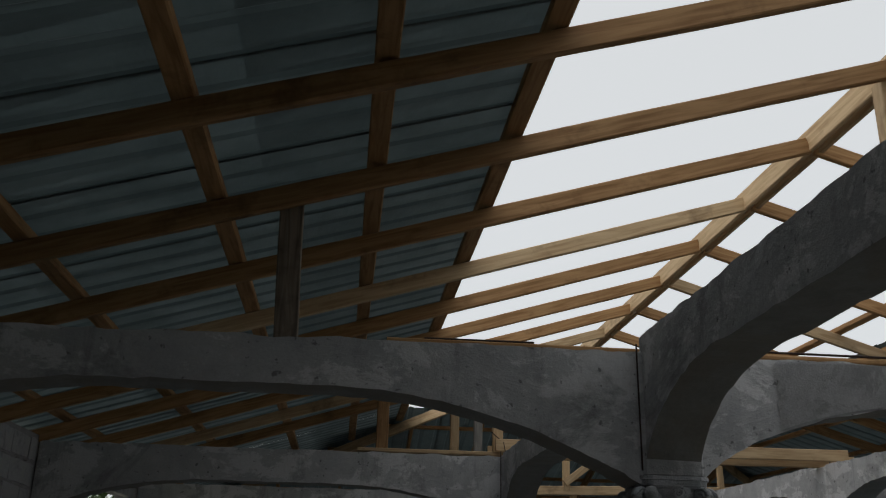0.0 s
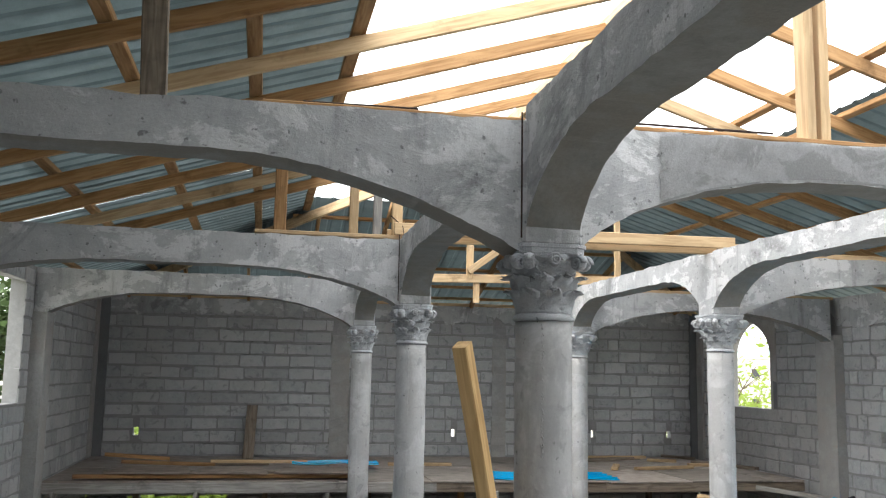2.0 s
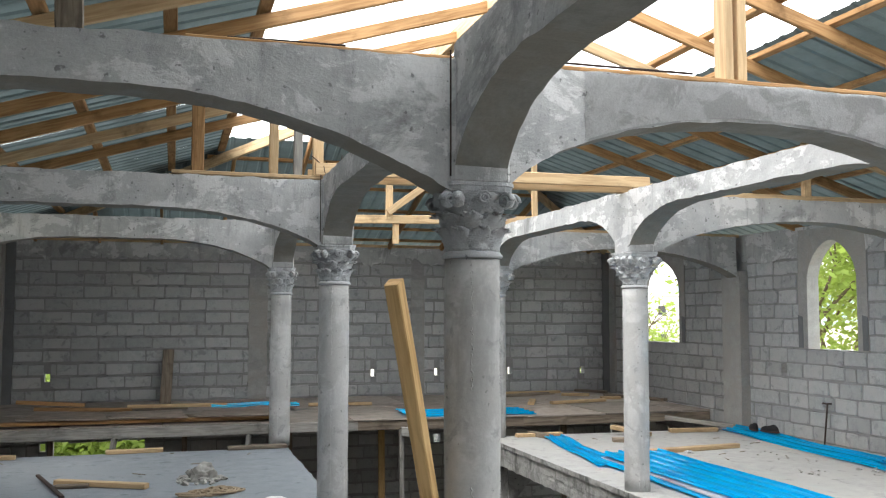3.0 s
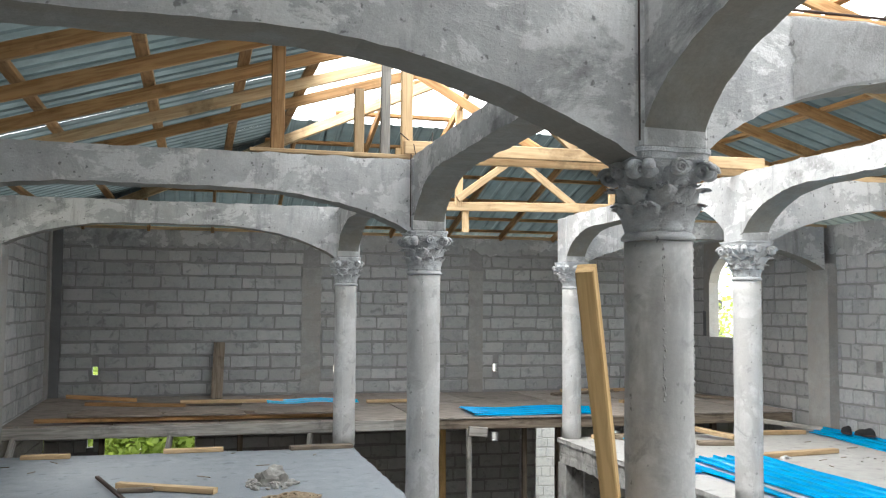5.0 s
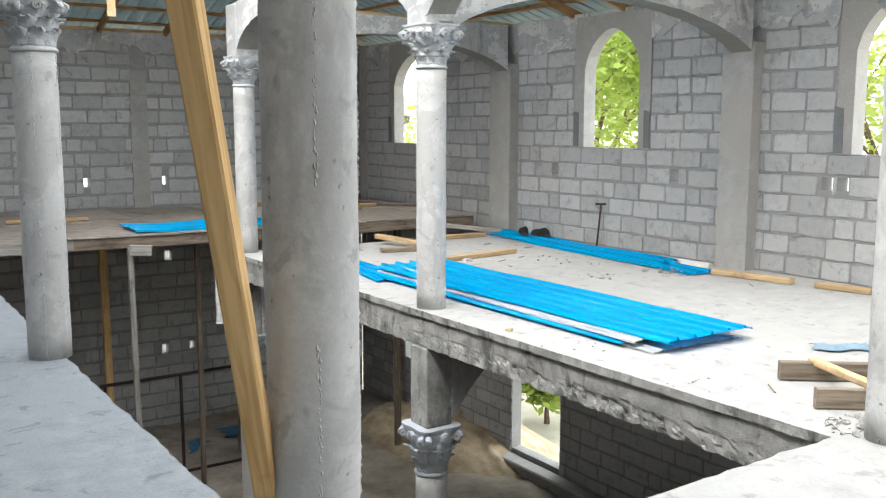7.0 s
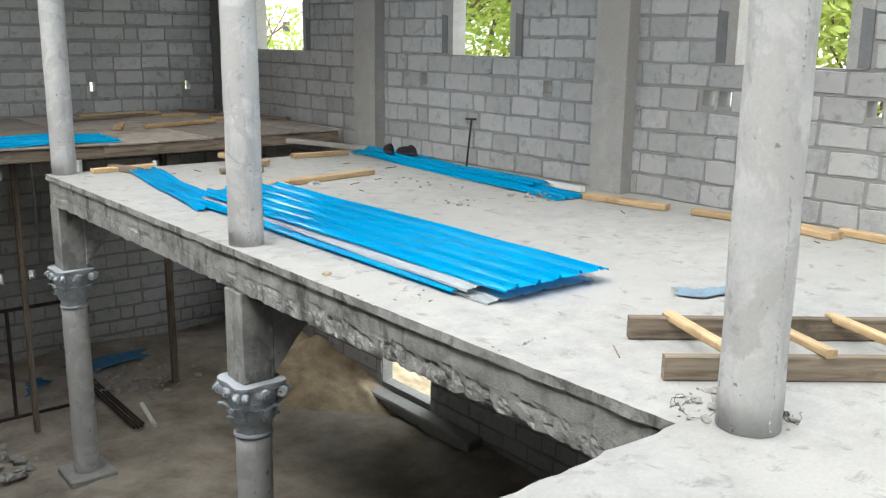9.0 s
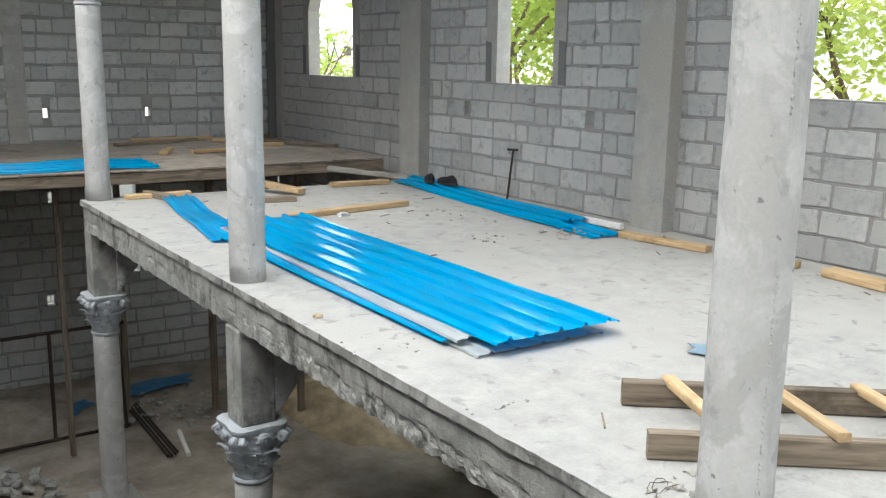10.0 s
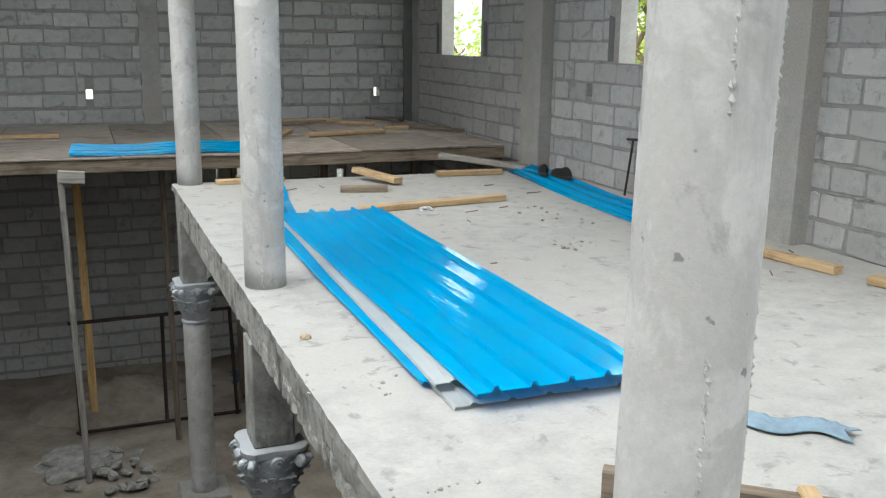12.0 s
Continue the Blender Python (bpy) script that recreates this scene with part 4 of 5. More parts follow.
frame_thing = tagged(empty("roof_frame"), "pine rafters, purlins and ridge boards nailed together", "roof frame", kind="structure")
UNDER = 0.055
for side in (-1, 1):
    eave = WEST - 0.3 if side < 0 else EAST + 0.3
    for i, y in enumerate(RAFTERS):
        top_x = RIDGE_X + side * 0.03
        yy = y + random.uniform(-0.03, 0.03)
        drop = UNDER + 0.075
        lumber("rafter", (top_x, yy, RIDGE_Z - drop), (eave, yy, roof_z(eave) - drop), 0.045, 0.105, M_PALE if (i * 7 + side) % 4 == 0 else M_TIMBER, frame_thing)
    for x in [SHEET_W - 0.03, -0.05, -0.8, -1.6, -2.4] if side < 0 else [SHEET_E + 0.05, 4.25, 5.5, 6.25, 7.0, 7.7]:
        end = APEX + abs(x - RIDGE_X) - 0.05
        lumber("purlin", (x, SOUTH - 0.3, roof_z(x) - UNDER / 2 - 0.006), (x + random.uniform(-0.03, 0.03), min(end, NORTH), roof_z(x) - UNDER / 2 - 0.006), 0.095, 0.045, M_TIMBER, frame_thing)
for dx in (-0.035, 0.035):
    lumber("ridge_board", (RIDGE_X + dx, SOUTH - 0.3, RIDGE_Z - 0.10), (RIDGE_X + dx, APEX + 0.1, RIDGE_Z - 0.10), 0.035, 0.15, M_PALE, frame_thing)
for side in (-1, 1):
    reach = NORTH - APEX + 0.2
    lumber("hip_rafter", (RIDGE_X, APEX, RIDGE_Z - 0.13), (RIDGE_X + side * reach, APEX + reach, RIDGE_Z - SLOPE * reach - 0.13), 0.05, 0.13, M_PALE, frame_thing)
for k in range(-5, 6):
    x = RIDGE_X + k * 0.95
    y0 = APEX + abs(k) * 0.95 + 0.03
    if y0 < NORTH:
        lumber("jack_rafter", (x, y0, RIDGE_Z - SLOPE * (y0 - APEX) - 0.13), (x, NORTH + 0.3, RIDGE_Z - SLOPE * (NORTH + 0.3 - APEX) - 0.13), 0.045, 0.105, M_TIMBER, frame_thing)
for y in (11.5, 12.3, 13.1, 13.9, 14.7, 15.4, 15.9):
    half = y - APEX
    z = RIDGE_Z - SLOPE * half - UNDER / 2 - 0.006
    lumber("purlin", (RIDGE_X - half, y, z), (RIDGE_X + half, y, z), 0.095, 0.045, M_TIMBER, frame_thing)
ties = tagged(empty("roof_ties"), "pine ties, posts and plates over the beams", "roof frame", kind="structure")
# ties, posts and braces
def stick(name, a, b, w, h, material=M_PALE, roll=0.0):
    return lumber(name, a, b, w, h, material, ties, roll)


stick("tie_beam", (1.07, 8.0, TOP + 0.045), (4.30, 7.96, TOP + 0.055), 0.05, 0.10)
stick("tie_beam", (1.12, 7.90, TOP + 0.09), (4.20, 7.87, TOP + 0.10), 0.045, 0.10)
stick("tie_beam", (1.24, 11.85, TOP + 0.08), (4.75, 11.78, TOP + 0.15), 0.05, 0.11)
stick("wall_plate", (-0.03, 7.975, TOP + 0.022), (1.27, 7.975, TOP + 0.022), 0.11, 0.03)
stick("wall_plate", (0.03, 4.25, TOP + 0.02), (1.20, 4.25, TOP + 0.02), 0.11, 0.025, M_TIMBER)
stick("wall_plate", (1.44, 4.25, TOP + 0.02), (3.9, 4.25, TOP + 0.02), 0.11, 0.025, M_TIMBER)
stick("post", (-0.42, 4.25, TOP + 0.005), (-0.44, 4.25, 3.40), 0.11, 0.045, M_OLD)
stick("post", (2.61, 4.25, TOP + 0.03), (2.61, 4.25, 4.27), 0.05, 0.10)
stick("post", (2.69, 4.25, TOP + 0.03), (2.69, 4.25, 4.27), 0.05, 0.09)
stick("post", (0.17, 7.975, TOP + 0.04), (0.17, 7.975, 3.58), 0.10, 0.045, M_TIMBER)
stick("post", (0.78, 7.975, TOP + 0.04), (0.78, 7.975, 3.24), 0.075, 0.04, M_PALE)
stick("post", (0.98, 7.975, TOP + 0.04), (0.99, 7.975, 3.63), 0.075, 0.04, M_GREYWOOD)
stick("post", (1.15, 7.975, TOP + 0.04), (1.15, 7.975, 3.70), 0.09, 0.05, M_PALE)
stick("king_post", (2.65, 11.8, TOP + 0.11), (2.65, 11.8, 4.0), 0.09, 0.05, M_PALE)
stick("brace", (2.62, 11.74, 2.90), (3.36, 11.74, 3.44), 0.04, 0.09)
stick("brace", (2.33, 7.975, TOP + 0.08), (1.35, 9.3, 3.85), 0.04, 0.08, M_TIMBER)
stick("brace", (3.36, 11.80, 3.46), (4.17, 11.80, TOP + 0.15), 0.04, 0.09)
stick("post", (4.66, 11.78, TOP + 0.03), (4.65, 11.78, 3.70), 0.08, 0.045, M_PALE)
stick("post", (2.75, 11.85, TOP - 0.2), (2.75, 11.85, TOP + 0.10), 0.08, 0.045, M_PALE)
stick("wall_plate", (4.13, 11.8, TOP + 0.02), (7.8, 11.8, TOP + 0.02), 0.10, 0.04)
stick("wall_plate", (4.2, 7.975, TOP + 0.03), (7.8, 7.975, TOP + 0.03), 0.10, 0.05)
stick("post", (6.0, 7.975, TOP + 0.05), (6.0, 7.975, 3.30), 0.09, 0.045, M_PALE)
stick("eave_plate", (WEST, NORTH + 0.08, N_TOP + 0.03), (EAST, NORTH + 0.08, N_TOP + 0.03), 0.10, 0.05, M_PALE)


# ---- things on the slabs ----
def thing(name, label, category, group="", m=None):
    return tagged(empty(name, m), label, category, group)


def plank(name, a, b, w, h, material, label, group="", roll=0.0, category="timber"):
    return tagged(lumber(name, a, b, w, h, material, None, roll), label, category, group)


def ribbed_bm(length, width, ribs, rib_h=0.023, thick=0.004, lift=0.0, sag=0.02, seed=0):
    """A ribbed sheet lying along +y from the origin, its width along +x, edges turned down."""
    bm = bmesh.new()
    prof = [(0.0, -0.012), (0.004, 0.0)]
    p = width / ribs
    for k in range(ribs):
        x = k * p
        prof += [(x + p * 0.40, 0.0), (x + p * 0.46, rib_h), (x + p * 0.56, rib_h), (x + p * 0.62, 0.0)]
    prof += [(width - 0.004, 0.0), (width, -0.012)]
    n = 26
    rows = []
    for i in range(n + 1):
        t = i / n
        z = lift * t + sag * math.sin(3 * math.pi * t + seed) * 0.5 + 0.004 * noise.noise((t * 6, seed, 0))
        rows.append([bm.verts.new((x + 0.006 * noise.noise((t * 3, seed, 5)), length * t, z + h + 0.006 * noise.noise((t * 5, x * 6, seed)))) for x, h in prof])
    for a, b in zip(rows, rows[1:]):
        for k in range(len(prof) - 1):
            bm.faces.new((a[k], a[k + 1], b[k + 1], b[k]))
    bmesh.ops.solidify(bm, geom=bm.faces[:], thickness=thick)
    return bm


def ribbed(name, at, rz, length, width, ribs, material, label, group="", tilt=(0, 0), seed=0, **k):
    ob = mesh_object(name, ribbed_bm(length, width, ribs, seed=seed, **k), material)
    ob.matrix_world = pose(*at, tilt[0], tilt[1], rz)
    return tagged(ob, label, "roofing sheet", group)


G = "roofing sheets stacked on the slab"
ribbed("roofing_sheet", (4.42, 5.94, 0.016), -0.9, 3.66, 0.80, 5, M_WHITE, "pale undersheet of ribbed metal lying on the slab", G, seed=1, sag=0.003, rib_h=0.010)
ribbed("roofing_sheet", (4.38, 6.18, 0.036), -0.5, 3.45, 0.80, 5, M_BLUE, "bright blue ribbed metal sheet in a low stack", G, seed=2, sag=0.003, rib_h=0.010)
ribbed("roofing_sheet", (4.40, 6.09, 0.056), -1.7, 3.45, 0.78, 5, M_WHITE, "white-backed ribbed metal sheet in a low stack", G, seed=3, sag=0.003, rib_h=0.008)
ribbed("roofing_sheet", (4.485, 5.88, 0.086), -0.4, 3.72, 0.80, 5, M_BLUE, "bright blue glossy ribbed metal sheet on top of the stack", G, seed=4, sag=0.006)
ribbed("roofing_sheet", (4.31, 9.197, 0.03), -8.0, 2.25, 0.30, 2, M_BLUE, "narrow blue metal strip lying past the stack", seed=5)
ribbed("roofing_sheet", (6.984, 7.898, 0.02), -5.5, 3.7, 0.34, 2, M_BLUE, "narrow blue metal strip along the block wall", "blue strips along the wall", seed=6)
ribbed("roofing_sheet", (7.149, 8.441, 0.045), -5.0, 3.3, 0.30, 2, M_BLUE, "narrow blue metal strip along the block wall", "blue strips along the wall", seed=7)

FT = "offcuts of timber on the slab"
plank("timber_board", (5.228, 9.896, 0.028), (6.575, 10.082, 0.028), 0.095, 0.05, M_PALE, "pale sawn pine board lying on the slab", FT)
plank("timber_board", (7.272, 7.862, 0.028), (7.402, 7.077, 0.028), 0.09, 0.05, M_PALE, "pine board lying near the wall foot", FT)
plank("timber_board", (7.43, 6.849, 0.028), (7.509, 6.379, 0.028), 0.09, 0.05, M_PALE, "short pine board lying near the wall foot", FT)
plank("timber_board", (7.515, 6.147, 0.03), (7.459, 5.668, 0.03), 0.14, 0.055, M_PALE, "short pine board lying near the wall foot", FT)
plank("timber_board", (7.662, 5.742, 0.028), (7.598, 4.688, 0.028), 0.09, 0.05, M_PALE, "pine board lying near the wall foot", FT)
plank("timber_board", (-0.23, 7.658, 0.03), (0.4, 7.793, 0.03), 0.10, 0.055, M_PALE, "short pine board lying on the slab", FT)
plank("timber_board", (-1.004, 9.685, 0.028), (-0.187, 9.244, 0.028), 0.08, 0.05, M_PALE, "pine board lying on the slab", FT)
plank("timber_board", (-0.989, 9.47, 0.02), (-0.7, 9.454, 0.02), 0.07, 0.035, M_OLD, "dark offcut lying beside a board", FT)
plank("timber_board", (0.655, 11.545, 0.022), (1.35, 11.572, 0.022), 0.13, 0.04, M_OLD, "old plank lying at the slab edge", FT)
plank("timber_board", (-0.693, 11.551, 0.025), (-0.068, 11.605, 0.025), 0.09, 0.045, M_PALE, "pine offcut lying at the slab edge", FT)
plank("timber_board", (-2.084, 11.427, 0.025), (-1.614, 11.433, 0.025), 0.09, 0.045, M_PALE, "pine offcut lying at the slab edge", FT)
plank("timber_board", (5.346, 10.928, 0.03), (5.758, 10.826, 0.03), 0.10, 0.055, M_OLD, "old plank offcut lying at the slab edge", FT)
plank("timber_board", (6.529, 11.569, 0.03), (7.218, 11.512, 0.03), 0.10, 0.05, M_PALE, "pine board lying at the slab edge", FT)
plank("timber_board", (4.591, 11.833, 0.03), (4.709, 11.38, 0.03), 0.09, 0.055, M_OLD, "dark timber offcut lying by a column", FT)
plank("timber_board", (4.344, 11.681, 0.024), (4.99, 11.697, 0.024), 0.09, 0.045, M_PALE, "pine offcut lying by a column", FT)
plank("timber_board", (5.691, 11.613, 0.1), (5.96, 11.111, 0.05), 0.12, 0.05, M_PALE, "pine board propped on an offcut", FT)
plank("timber_board", (6.769, 12.113, 0.14), (7.538, 11.567, 0.05), 0.13, 0.05, M_GREYWOOD, "grey plank leaning from slab to deck", FT)
plank("black_bar", (-1.215, 10.094, 0.03), (-0.876, 8.986, 0.015), 0.04, 0.025, M_IRON, "dark iron bar lying on the slab", category="bar")
plank("plastic_pipe", (7.455, 8.523, 0.035), (7.478, 8.067, 0.035), 0.055, 0.05, M_WHITEPVC, "short white plastic pipe lying by the wall", category="pipe")

# a tall timber stood against a column
plank("leaning_timber", (1.27, 4.42, 0.015), (0.845, 3.90, 1.715), 0.062, 0.082, M_HONEY, "tall orange-tinted pine timber leaning beside a column", roll=8)


def ladder():
    root = thing("timber_ladder", "rough timber ladder frame lying on the slab", "ladder")
    a0, d = Vector((4.59, 5.16, 0.055)), Vector((0.780, -0.625, 0))
    b0 = Vector((4.29, 4.73, 0.055))
    for k, (p, m) in enumerate(((a0, M_OLD), (b0, M_OLD))):
        lumber("rail", p, p + d * 3.0, 0.05, 0.105, m, root)
    for s in (0.17, 0.56, 0.93, 1.40, 1.95, 2.5):
        p, q = a0 + d * (s + 0.03) + Vector((0, 0, 0.052)), b0 + d * (s + 0.10) + Vector((0, 0, 0.072))
        e = (q - p).normalized() * 0.04
        lumber("rung", p - e, q + e, 0.055, 0.035, M_PALE, root)
    return root


ladder()


def lump(name, at, size, material, label, category, seed, flat=0.6, detail=3):
    bm = bmesh.new()
    bmesh.ops.create_icosphere(bm, subdivisions=detail, radius=1)
    for v in bm.verts:
        n = 1 + 0.45 * noise.noise(v.co * 1.6 + Vector((seed, 0, 0))) + 0.2 * noise.noise(v.co * 4.5 + Vector((seed, 3, 0)))
        v.co = Vector((v.co.x * n * size[0], v.co.y * n * size[1], max(-flat * 0.5, v.co.z * n) * size[2]))
    lo = min(v.co.z for v in bm.verts)
    for v in bm.verts:
        v.co.z -= lo
    ob = mesh_object(name, bm, material)
    ob.location = at
    return tagged(ob, label, category)


def heap(name, at, radius, height, count, material, label, category, seed, size=(0.02, 0.05)):
    """Broken pieces piled up, as one stuff-like heap."""
    rng = random.Random(seed)
    bm = bmesh.new()
    for i in range(count):
        r, a = radius * rng.random() ** 0.7, rng.uniform(0, 6.28)
        s = rng.uniform(*size)
        z = max(0, height * (1 - r / radius) * rng.random())
        m = pose(at[0] + r * math.cos(a), at[1] + r * math.sin(a), at[2] + z + s * 0.35, rng.uniform(-25, 25), rng.uniform(-25, 25), rng.uniform(0, 360))
        vs = bmesh.ops.create_icosphere(bm, subdivisions=1, radius=s, matrix=m @ Matrix.Diagonal((1, rng.uniform(0.6, 1), 0.5, 1)))["verts"]
        for v in vs:
            v.co += Vector((rng.uniform(-1, 1), rng.uniform(-1, 1), rng.uniform(-0.5, 0.5))) * s * 0.25
    return tagged(mesh_object(name, bm, material), label, category, kind="stuff")


lump("concrete_lump", (0.307, 9.563, 0.0), (0.14, 0.10, 0.12), M_RUBBLE, "broken lump of pale concrete on the slab", "rubble", 3.3)
heap("rubble_heap", (0.306, 9.529, 0.0), 0.24, 0.05, 45, M_RUBBLE, "loose rubble round a concrete lump", "rubble", 11)
heap("floor_crumbs", (6.26, 8.347, 0.0), 0.22, 0.01, 16, M_RUBBLE, "scatter of cement crumbs on the slab", "rubble", 12, (0.006, 0.02))
heap("floor_crumbs", (4.23, 4.366, 0.0), 0.24, 0.015, 60, M_RUBBLE, "scatter of cement crumbs round a column foot", "rubble", 13, (0.006, 0.025))
heap("floor_crumbs", (7.02, 8.189, 0.0), 0.3, 0.02, 30, M_RUBBLE, "scatter of cement crumbs on the slab", "rubble", 14, (0.008, 0.03))
heap("floor_crumbs", (4.119, 6.353, 0.0), 0.22, 0.004, 12, M_RUBBLE, "cement crumbs strewn along the slab edge", "rubble", 15, (0.004, 0.014))
heap("floor_crumbs", (4.101, 5.378, 0.0), 0.22, 0.004, 10, M_RUBBLE, "cement crumbs strewn along the slab edge", "rubble", 16, (0.004, 0.012))
heap("floor_crumbs", (6.676, 9.225, 0.0), 0.5, 0.004, 18, M_RUBBLE, "cement crumbs strewn over the slab", "rubble", 17, (0.004, 0.018))
lump("yellow_chip", (4.093, 6.975, 0.0), (0.028, 0.022, 0.018), M_SAND, "small yellow chip lying on the slab", "chip", 1.2, detail=2)
lump("paper_scrap", (0.88, 8.457, 0.0), (0.09, 0.05, 0.02), M_WHITEPVC, "crumpled white scrap on the slab", "scrap", 5.2)
lump("plastic_scrap", (5.368, 6.134, 0.0), (0.055, 0.04, 0.025), M_SCRAP, "crumpled clear plastic scrap on the slab", "scrap", 6.2)
lump("plastic_scrap", (5.768, 9.843, 0.0), (0.055, 0.04, 0.025), M_SCRAP, "crumpled clear plastic scrap by a board", "scrap", 7.1)
lump("plastic_scrap", (7.305, 7.732, 0.0), (0.055, 0.04, 0.025), M_SCRAP, "crumpled clear plastic scrap by the wall", "scrap", 8.4)


def rope_heap(name, at, spread, loops, thick, material, label, seed):
    rng = random.Random(seed)
    cu = bpy.data.curves.new(name, "CURVE")
    cu.dimensions, cu.bevel_depth, cu.bevel_resolution = "3D", thick, 2
    sp = cu.splines.new("POLY")
    n = loops * 14
    sp.points.add(n - 1)
    for i in range(n):
        a = i / 14 * 6.28 + rng.uniform(-0.2, 0.2)
        r = spread * (0.25 + 1.5 * abs(noise.noise((i * 0.19, seed, 0))))
        sp.points[i].co = (at[0] + r * math.cos(a) + spread * noise.noise((i * 0.05, seed, 7)), at[1] + r * 0.7 * math.sin(a) + spread * noise.noise((i * 0.05, seed, 9)), at[2] + thick + 0.05 * abs(noise.noise((i * 0.21, seed, 4))), 1)
    tmp = bpy.data.objects.new(name, cu)
    me = bpy.data.meshes.new_from_object(tmp)
    bpy.data.objects.remove(tmp)
    me.materials.clear()
    me.materials.append(material)
    return tagged(new(name, me), label, "rope")


rope_heap("rope_tangle", (0.397, 8.878, 0.0), 0.24, 16, 0.011, M_ROPE, "tangle of brown rope and sacking on the slab", 4)
rope_heap("tie_wire", (4.126, 4.506, 0.0), 0.14, 2, 0.0012, M_IRON, "loop of thin tie wire at a column foot", 6)
rope_heap("tie_wire", (4.314, 4.184, 0.0), 0.07, 2, 0.0012, M_IRON, "loop of thin tie wire at a column foot", 7)
rope_heap("tie_wire", (-0.522, 8.302, 0.0), 0.28, 2, 0.003, M_IRON, "loop of thin tie wire on the slab", 8)


def cloth(name, at, size, rz, material, label):
    bm = bmesh.new()
    bmesh.ops.create_grid(bm, x_segments=22, y_segments=10, size=0.5)
    for v in bm.verts:
        x, y = v.co.x, v.co.y
        edge = 1 + 0.35 * noise.noise((x * 3, y * 3, 2))
        v.co = Vector((x * size[0] * edge, y * size[1] * edge + 0.03 * math.sin(x * 9), 0.012 + 0.035 * abs(noise.noise((x * 7, y * 5, 7))) * (1 - abs(2 * y)) + 0.018 * abs(math.sin(y * 16 + x * 5)) * (1 - abs(2 * y))))
    bmesh.ops.solidify(bm, geom=bm.faces[:], thickness=0.004)
    ob = smooth(mesh_object(name, bm, material))
    ob.matrix_world = pose(*at, 0, 0, rz)
    return tagged(ob, label, "rag")


cloth("rag", (5.54, 5.37, 0.004), (0.36, 0.13), -39, M_RAG, "crumpled blue-grey rag lying on the slab")


def shoe(at, rz):
    root = thing("shoe", "black work shoe on a blue strip by the wall", "shoe", "pair of shoes", pose(*at, 0, 0, rz))
    bm = bmesh.new()
    bmesh.ops.create_uvsphere(bm, u_segments=20, v_segments=12, radius=1)
    for v in bm.verts:
        x = v.co.x
        h = 0.055 if x > 0 else 0.055 + 0.035 * min(1, -x * 2)
        v.co = Vector((x * 0.14, v.co.y * (0.05 - 0.008 * x * x + 0.006 * x), 0.03 + max(-0.2, v.co.z) * h))
    smooth(part("upper", bm, M_BLACK, root))
    bm = bmesh.new()
    rings = []
    for z, g in ((0.0, 0.96), (0.006, 1.03), (0.02, 1.03), (0.024, 0.97)):
        rings.append([bm.verts.new((0.145 * g * math.cos(a), (0.047 + 0.006 * math.cos(a)) * g * math.sin(a), z)) for a in [6.2832 * k / 24 for k in range(24)]])
    for a, b in zip(rings, rings[1:]):
        for k in range(24):
            bm.faces.new((a[k], a[(k + 1) % 24], b[(k + 1) % 24], b[k]))
    bm.faces.new(rings[0][::-1])
    bm.faces.new(rings[-1])
    part("sole", bm, M_IRON, root)
    return root


first_shoe = shoe((7.424, 10.961, 0.075), 70)
copy_thing(first_shoe, pose(7.486, 10.707, 0.075, 0, 0, 105))


def tube(name, pts, r, material, parent=None):
    cu = bpy.data.curves.new(name, "CURVE")
    cu.dimensions, cu.bevel_depth, cu.bevel_resolution = "3D", r, 2
    cu.use_fill_caps = True
    sp = cu.splines.new("POLY")
    sp.points.add(len(pts) - 1)
    for p, c in zip(sp.points, pts):
        p.co = (*c, 1)
    tmp = bpy.data.objects.new(name, cu)
    me = bpy.data.meshes.new_from_object(tmp)
    bpy.data.objects.remove(tmp)
    me.materials.clear()
    me.materials.append(material)
    ob = new(name, me)
    if parent:
        ob.parent = parent
    return ob


rod = thing("wall_rod", "thin dark steel stake standing by the wall", "stake")
tube("stem", [(7.74, 9.98, 0.0), (7.80, 9.98, 0.50)], 0.011, M_IRON, rod)
tube("cross_bar", [(7.79, 10.06, 0.50), (7.79, 9.90, 0.51)], 0.012, M_IRON, rod)


def starter_bars(at, tops, label):
    root = thing("starter_bars", label, "rebar")
    for k, (dx, dy, h, bend) in enumerate(tops):
        x, y, z = at[0] + dx, at[1] + dy, at[2]
        tube("bar", [(x, y, z - 0.02), (x + bend * 0.2, y, z + h * 0.55), (x + bend, y + 0.04, z + h)], 0.005, M_IRON, root)
    return root


starter_bars((1.26, 7.96, TOP), [(-0.05, -0.08, 0.2, -0.12), (0.06, -0.06, 0.22, 0.03), (-0.04, 0.07, 0.18, 0.02), (0.05, 0.06, 0.1, 0.13)], "bent rusty starter bars on top of a beam crossing")
starter_bars((4.1, 7.98, TOP), [(-0.08, -0.08, 0.10, 0.18), (0.06, -0.06, 0.12, -0.1), (0.09, 0.07, 0.10, 0.2)], "bent rusty starter bars on top of a beam crossing")
for x, y in ((1.145, 4.118), (1.155, 7.845)):
    tagged(tube("conduit", [(x, y - 0.012, CAP1 + 0.02), (x, y - 0.010, TOP + 0.03)], 0.004, M_IRON), "thin dark conduit running up a beam end", "conduit")
tagged(tube("roof_rebar", [(0.2, 4.24, TOP + 0.045), (0.7, 4.21, TOP + 0.04)], 0.006, M_IRON), "thin rebar offcut lying on a beam", "rebar")
tagged(tube("roof_rebar", [(1.62, 4.22, TOP + 0.05), (2.4, 4.20, TOP + 0.045)], 0.006, M_IRON), "thin rebar offcut lying on a beam", "rebar")

